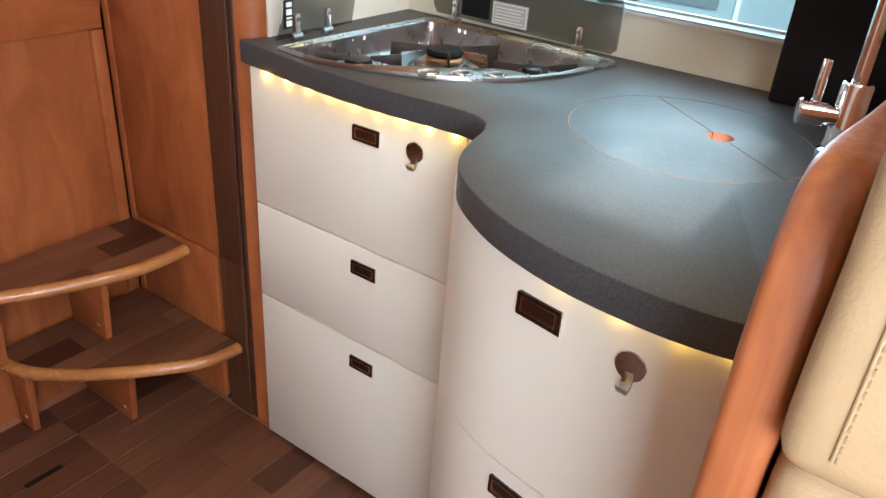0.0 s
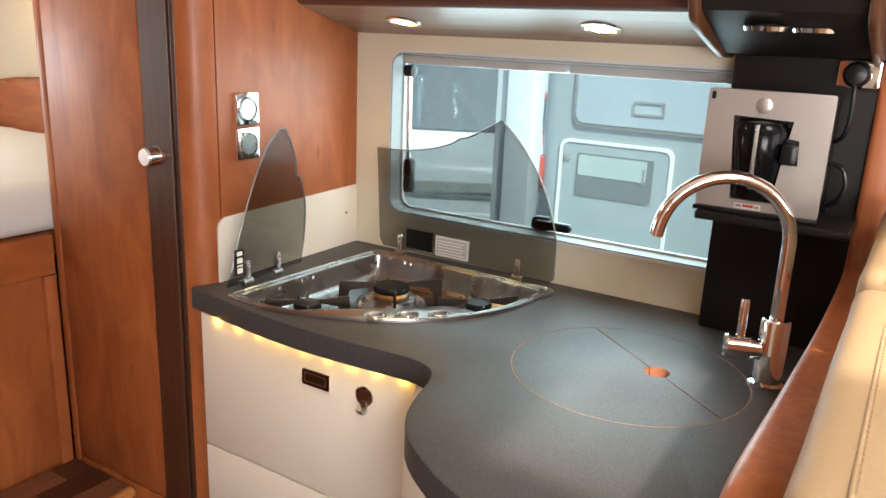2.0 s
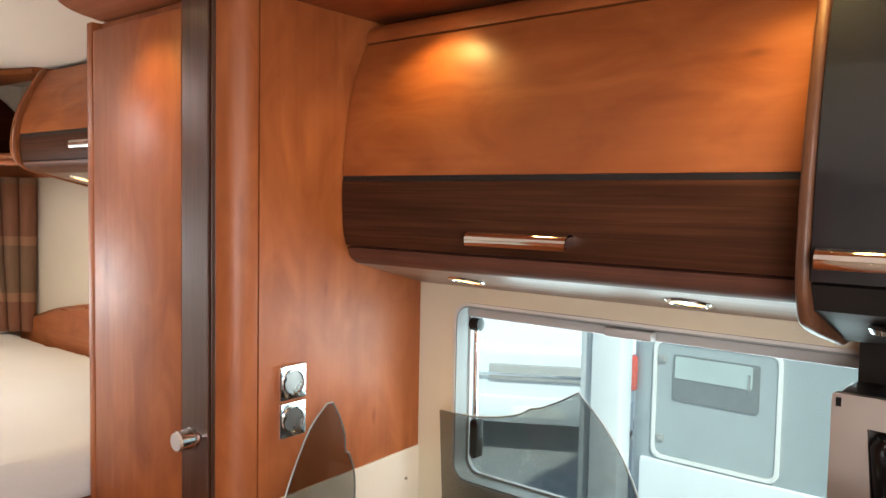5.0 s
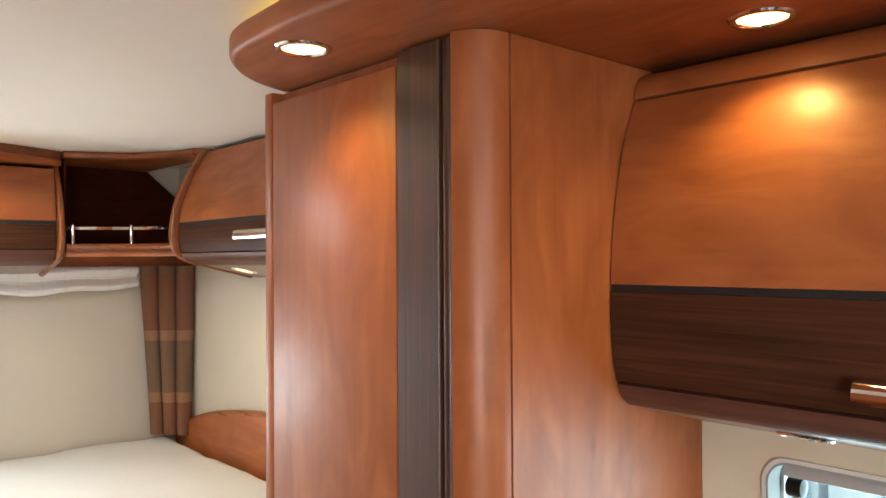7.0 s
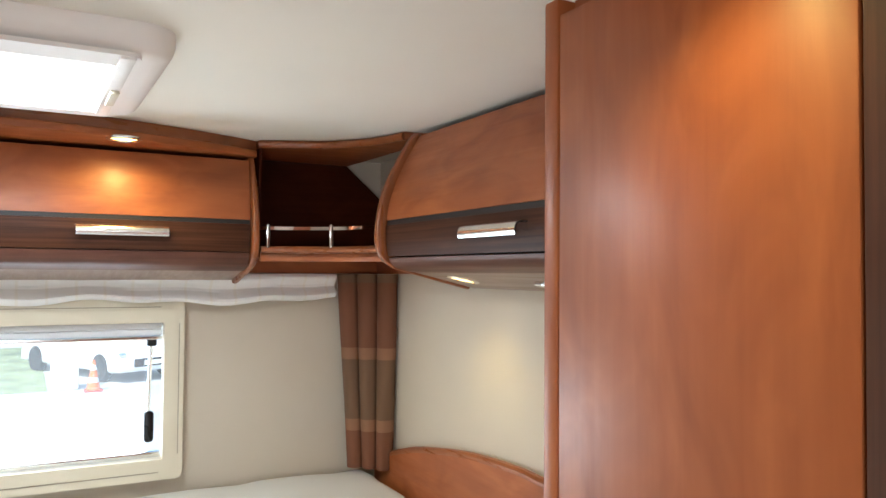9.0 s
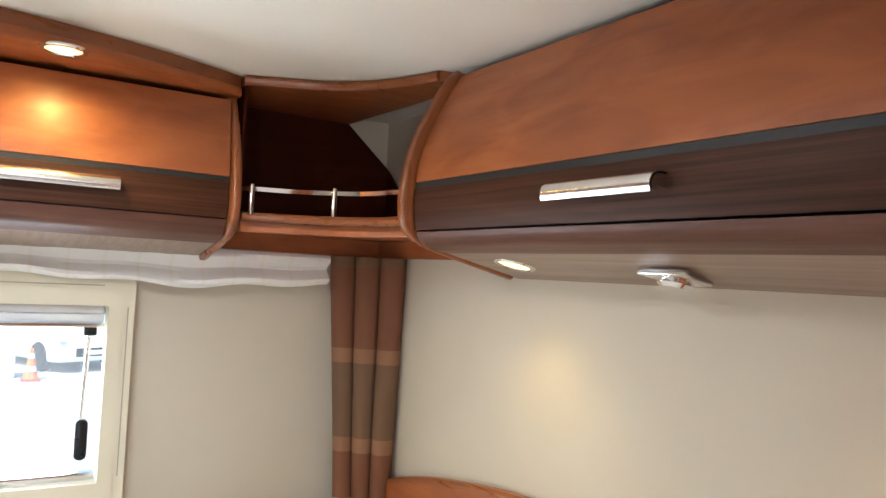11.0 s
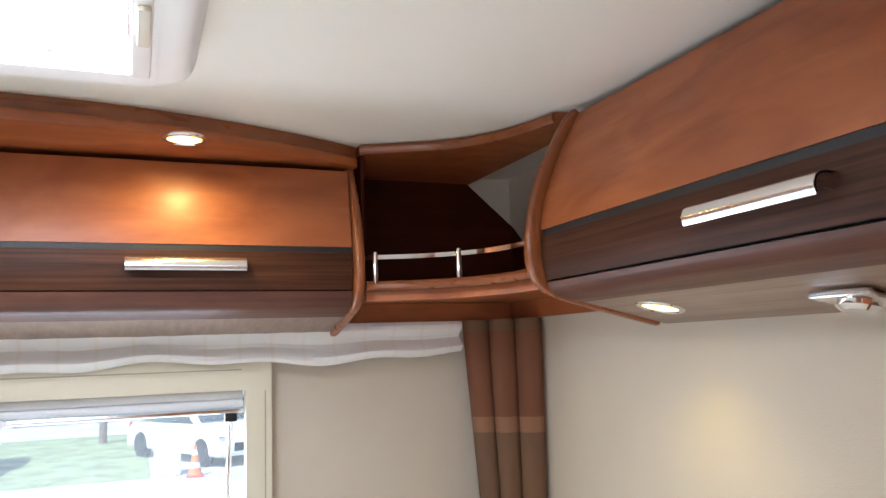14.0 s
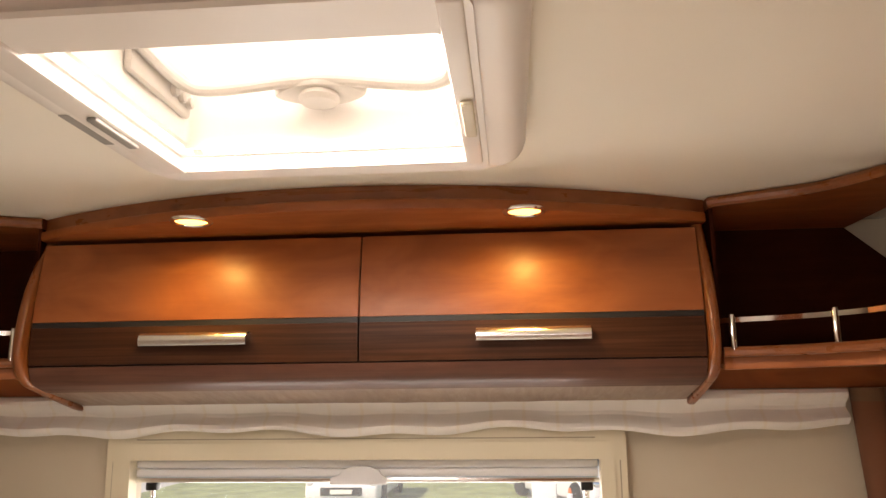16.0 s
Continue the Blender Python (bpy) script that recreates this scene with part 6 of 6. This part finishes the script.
def camper_next_door():
    X0, X1, Y = -1.84, 4.6, 3.9
    t = thing("parked_camper", (1.4, Y + 1, -0.95), "grey-blue camper van parked alongside", "camper van")
    part("body", box(bm_new(), X0, X1, Y, Y + 2.2, -0.55, 2.1, 0.10, 4), paint_grey, t, "grey-blue side wall")
    part("skirt", box(bm_new(), X0 + 0.08, X1 - 0.1, Y - 0.02, Y + 0.1, -0.5, 0.30, 0.015), paint_white, t, "pale skirt")
    wf = part("side_window", prism(bm_new(), rounded(-1.64, -0.2, 0.985, 1.55, 0.06), "y", Y - 0.02, Y - 0.001, 0.006), grey_label, t, "window in a dark rounded frame")
    part("pane", prism(bm_new(), rounded(-1.62, -0.22, 1.005, 1.53, 0.05), "y", Y - 0.026, Y - 0.0205), surface("milky_pane", (0.40, 0.46, 0.50), 0.12, 0.05), wf, "pale reflecting pane")
    g = part("garage_door", slab_with_holes(bm_new(), rounded(-1.70, -1.085, 0.31, 0.916, 0.05), [rounded(-1.682, -1.103, 0.328, 0.898, 0.04)], Y - 0.014, Y - 0.001, "y"), white_plastic, t, "pale door frame")
    part("door_panel", prism(bm_new(), rounded(-1.68, -1.105, 0.33, 0.896, 0.04), "y", Y - 0.008, Y - 0.001), paint_grey, g)
    fl = part("flap", prism(bm_new(), rounded(-1.595, -1.183, 0.62, 0.846, 0.012), "y", Y - 0.016, Y - 0.0085), surface("dark_flap", (0.13, 0.15, 0.155), 0.4), g, "dark service flap")
    part("flap_inset", prism(bm_new(), rounded(-1.585, -1.215, 0.73, 0.838, 0.01), "y", Y - 0.02, Y - 0.0165), surface("pale_green_inset", (0.42, 0.50, 0.48), 0.3), fl)
    part("flap_lock", box(bm_new(), -1.235, -1.222, Y - 0.024, Y - 0.0165, 0.715, 0.80, 0.002), alu, fl)
    part("hinge", box(bm_new(), -1.672, -1.635, Y - 0.02, Y - 0.0085, 0.80, 0.835, 0.003), grey_label, g)
    part("hinge", box(bm_new(), -1.672, -1.635, Y - 0.02, Y - 0.0085, 0.40, 0.435, 0.003), grey_label, g)
    part("vent", slab_with_holes(bm_new(), rounded(-1.315, -1.15, 1.07, 1.14, 0.008), [rounded(-1.305, -1.16, 1.08, 1.13, 0.006)], Y - 0.034, Y - 0.027, "y"), grey_label, t)
    for k in range(4):
        part("letter_bar", box(bm_new(), -1.10 + 0.055 * k, -1.062 + 0.055 * k, Y - 0.033, Y - 0.0265, 1.265, 1.305), grey_label, t, "unreadable grey lettering")
    part("tail_light", box(bm_new(), X0 - 0.015, X0 + 0.04, Y - 0.015, Y + 0.12, 0.62, 0.80, 0.015), red_lens, t, "red tail lamp")
    wheel(t, -0.75, Y + 0.06, 0.12 - 0.74, 0.33)


def van(at, turn, label):
    """High white van, with nose, windscreen, tail lamps and wheels."""
    t = thing("parked_van", (0, 0, 0), label, "van", "parked vans")
    prof = [(-2.5, 0.35), (-2.52, 2.2), (-2.4, 2.4), (0.9, 2.4), (1.2, 2.32), (1.95, 1.35), (2.5, 1.1), (2.55, 0.4), (2.3, 0.28), (-2.3, 0.28)]
    part("body", prism(bm_new(), prof, "y", -0.98, 0.98, 0.09, 3), van_paint, t, "white body")
    part("windscreen", prism(bm_new(), [(1.24, 2.20), (1.88, 1.38), (1.95, 1.40), (1.30, 2.24)], "y", -0.82, 0.82), car_glass, t, "dark windscreen")
    part("side_windows", prism(bm_new(), [(0.45, 1.4), (0.5, 2.1), (1.15, 2.1), (1.7, 1.4)], "y", -0.985, 0.985), car_glass, t)
    part("rear_window", box(bm_new(), -2.53, -2.5, -0.7, 0.7, 1.45, 2.05, 0.01), car_glass, t)
    part("grille", box(bm_new(), 2.5, 2.565, -0.5, 0.5, 0.78, 0.93, 0.01), grey_label, t, "dark grey grille")
    part("grille_bar", box(bm_new(), 2.56, 2.575, -0.6, 0.6, 0.82, 0.85, 0.004), chrome, t)
    part("bumper", box(bm_new(), 2.4, 2.6, -0.95, 0.95, 0.35, 0.62, 0.04), van_paint, t)
    for s in (-1, 1):
        part("headlight", box(bm_new(), 2.35, 2.54, s * 0.78 - 0.17, s * 0.78 + 0.17, 0.85, 1.08, 0.04), chrome, t, "clear headlight")
        part("tail_light", box(bm_new(), -2.55, -2.45, s * 0.9 - 0.09, s * 0.9 + 0.09, 1.0, 1.75, 0.02), red_lens, t, "red and orange tail lamp")
        for wx in (-1.6, 1.6):
            wheel(t, wx, s * 0.9, 0.35, 0.35)
    part("number_plate", box(bm_new(), 2.6, 2.61, -0.26, 0.26, 0.42, 0.53), white_print, t)
    t.location = at
    t.rotation_euler = (0, 0, radians(turn))
    return t


camper_next_door()
solo("white_post", box(bm_new(), -1.66, -1.525, 3.15, 3.27, -0.95, 3.2, 0.01), paint_white, "white square steel post in the yard", "post")
solo("grey_post", box(bm_new(), -1.737, -1.690, 3.2, 3.26, -0.95, 3.2, 0.006), van_paint, "slim grey post beside the white one", "post")
van((-5.35, 8.87, -0.95), -60, "white van seen from the front across the yard")
car((-5.35, 14.1, -0.95), 90, "red estate car with a white rear bumper", red_lens, 4.2, 1.5, paint_white)
car((-13.5, 17.5, -0.95), -40, "white car parked behind the van", paint_white)
car((-22.0, 2.25, -0.95), 25, "white car with alloy wheels beside the lawn", paint_white, 4.6)
car((-22.2, -3.4, -0.95), 0, "white car with a dark grille facing the camper", paint_white, 4.4, 1.5)
car((-25.5, 5.2, -0.95), 30, "white car farther along the lane", paint_white)
solo("lawn", box(bm_new(), -29.5, -19.2, -10, 1.0, -0.952, -0.93), grass, "small sunlit lawn by the yard", "lawn", kind="stuff")
solo("white_barrier", box(bm_new(), -19.5, -19.2, 1.05, 1.6, -0.95, -0.05, 0.05), paint_white, "white plastic barrier in the yard", "barrier")


def cone(x, y):
    t = thing("traffic_cone", (x, y, -0.95), "orange and white traffic cone", "traffic cone")
    part("foot", box(bm_new(), x - 0.18, x + 0.18, y - 0.18, y + 0.18, -0.95, -0.91, 0.02), red_lens, t)
    orange = surface("cone_orange", (0.75, 0.16, 0.03), 0.5)
    rr = lambda z: 0.14 - 0.115 * (z + 0.91) / 0.62
    zs = [-0.91, -0.76, -0.66, -0.5, -0.4, -0.29]
    for k, (a, b) in enumerate(zip(zs, zs[1:])):
        part("band", lathe(bm_new(), [(0.01, a), (rr(a), a), (rr(b), b), (0.01, b)], (x, y, 0), "z", 20), orange if k % 2 == 0 else paint_white, t)


cone(-18.9, 1.86)


def tree(x, y):
    rng = random.Random(4)
    t = thing("young_tree", (x, y, -0.95), "young street tree with a slim trunk", "tree")
    bark = surface("bark", (0.16, 0.12, 0.09), 0.9, 0.25, 8, 60, 0.8, 0.01)
    leafm = surface("leaf_green", (0.12, 0.17, 0.06), 0.7, 0.3, 3)
    trunk = bm_new()
    tube(trunk, [(x, y, -0.95), (x + 0.02, y, 0.4), (x, y + 0.03, 1.8), (x + 0.03, y, 3.4)], [0.12, 0.10, 0.085, 0.05], 10)
    for k in range(9):
        a, h = rng.uniform(0, 6.28), rng.uniform(1.4, 3.0)
        tube(trunk, [(x, y, h), (x + math.cos(a) * 0.5, y + math.sin(a) * 0.5, h + 0.5), (x + math.cos(a) * 1.1, y + math.sin(a) * 1.1, h + 0.9)], [0.04, 0.028, 0.012], 7)
    part("trunk", trunk, bark, t)
    crown = bm_new()
    for k in range(1600):
        a, e, r = rng.uniform(0, 6.28), rng.uniform(-0.7, 1.4), rng.uniform(0.5, 1.7)
        c = Vector((x + math.cos(a) * math.cos(e) * r, y + math.sin(a) * math.cos(e) * r, 2.9 + math.sin(e) * r * 0.9))
        u, v = Vector((rng.uniform(-1, 1), rng.uniform(-1, 1), rng.uniform(-1, 1))).normalized() * 0.09, Vector((rng.uniform(-1, 1), rng.uniform(-1, 1), rng.uniform(-1, 1))).normalized() * 0.05
        crown.faces.new([crown.verts.new(c - u), crown.verts.new(c + v), crown.verts.new(c + u), crown.verts.new(c - v)])
    tagged(part("crown", crown, leafm, t, "loose green crown"), kind="stuff")


tree(-27.0, -0.2)
hedge_bm = bm_new()
rngh = random.Random(8)
for k in range(2600):
    c = Vector((-36 + rngh.uniform(-1.2, 1.2), rngh.uniform(-22, 22), -0.9 + rngh.uniform(0, 2.6)))
    u, v = Vector((rngh.uniform(-1, 1), rngh.uniform(-1, 1), rngh.uniform(-1, 1))) * 0.28, Vector((rngh.uniform(-1, 1), rngh.uniform(-1, 1), rngh.uniform(-1, 1))) * 0.2
    hedge_bm.faces.new([hedge_bm.verts.new(c - u), hedge_bm.verts.new(c + v), hedge_bm.verts.new(c + u), hedge_bm.verts.new(c - v)])
solo("hedge", hedge_bm, surface("hedge_green", (0.12, 0.17, 0.07), 0.8, 0.3, 2), "far green hedge behind the yard", "hedge", kind="stuff")

# ---------------------------------------------------------------- floor strips


def floor_strips():
    rng = random.Random(3)
    meshes = {}
    w = 0.068
    for i in range(24):
        x = -1.61 + i * w
        y = 0.985 - rng.choice((0.08, 0.16, 0.24))
        start = 0.985
        while start > -0.10:
            ln = rng.choice((0.22, 0.30, 0.38))
            if start == 0.985:
                ln = rng.choice((0.14, 0.22, 0.30))
            if ln not in meshes:
                bm = box(bm_new(), 0.0006, w - 0.0006, -ln + 0.0006, -0.0006, -0.006, 0.0)
                bevelled(bm, list(bm.faces), 0.0008, 1)
                me = bpy.data.meshes.new("floor_strip")
                bm.to_mesh(me)
                bm.free()
                me.materials.append(plank_mat)
                meshes[ln] = me
            ob = new("floor_strip", meshes[ln])
            ob.parent = floor
            ob.location = (x, start, 0.0)
            start -= ln


floor_strips()
solo("floor_slot", box(bm_new(), -1.416, -1.403, 0.525, 0.607, 0.0002, 0.0016), black_plastic, "small black slot plate in the floor", "floor plate")
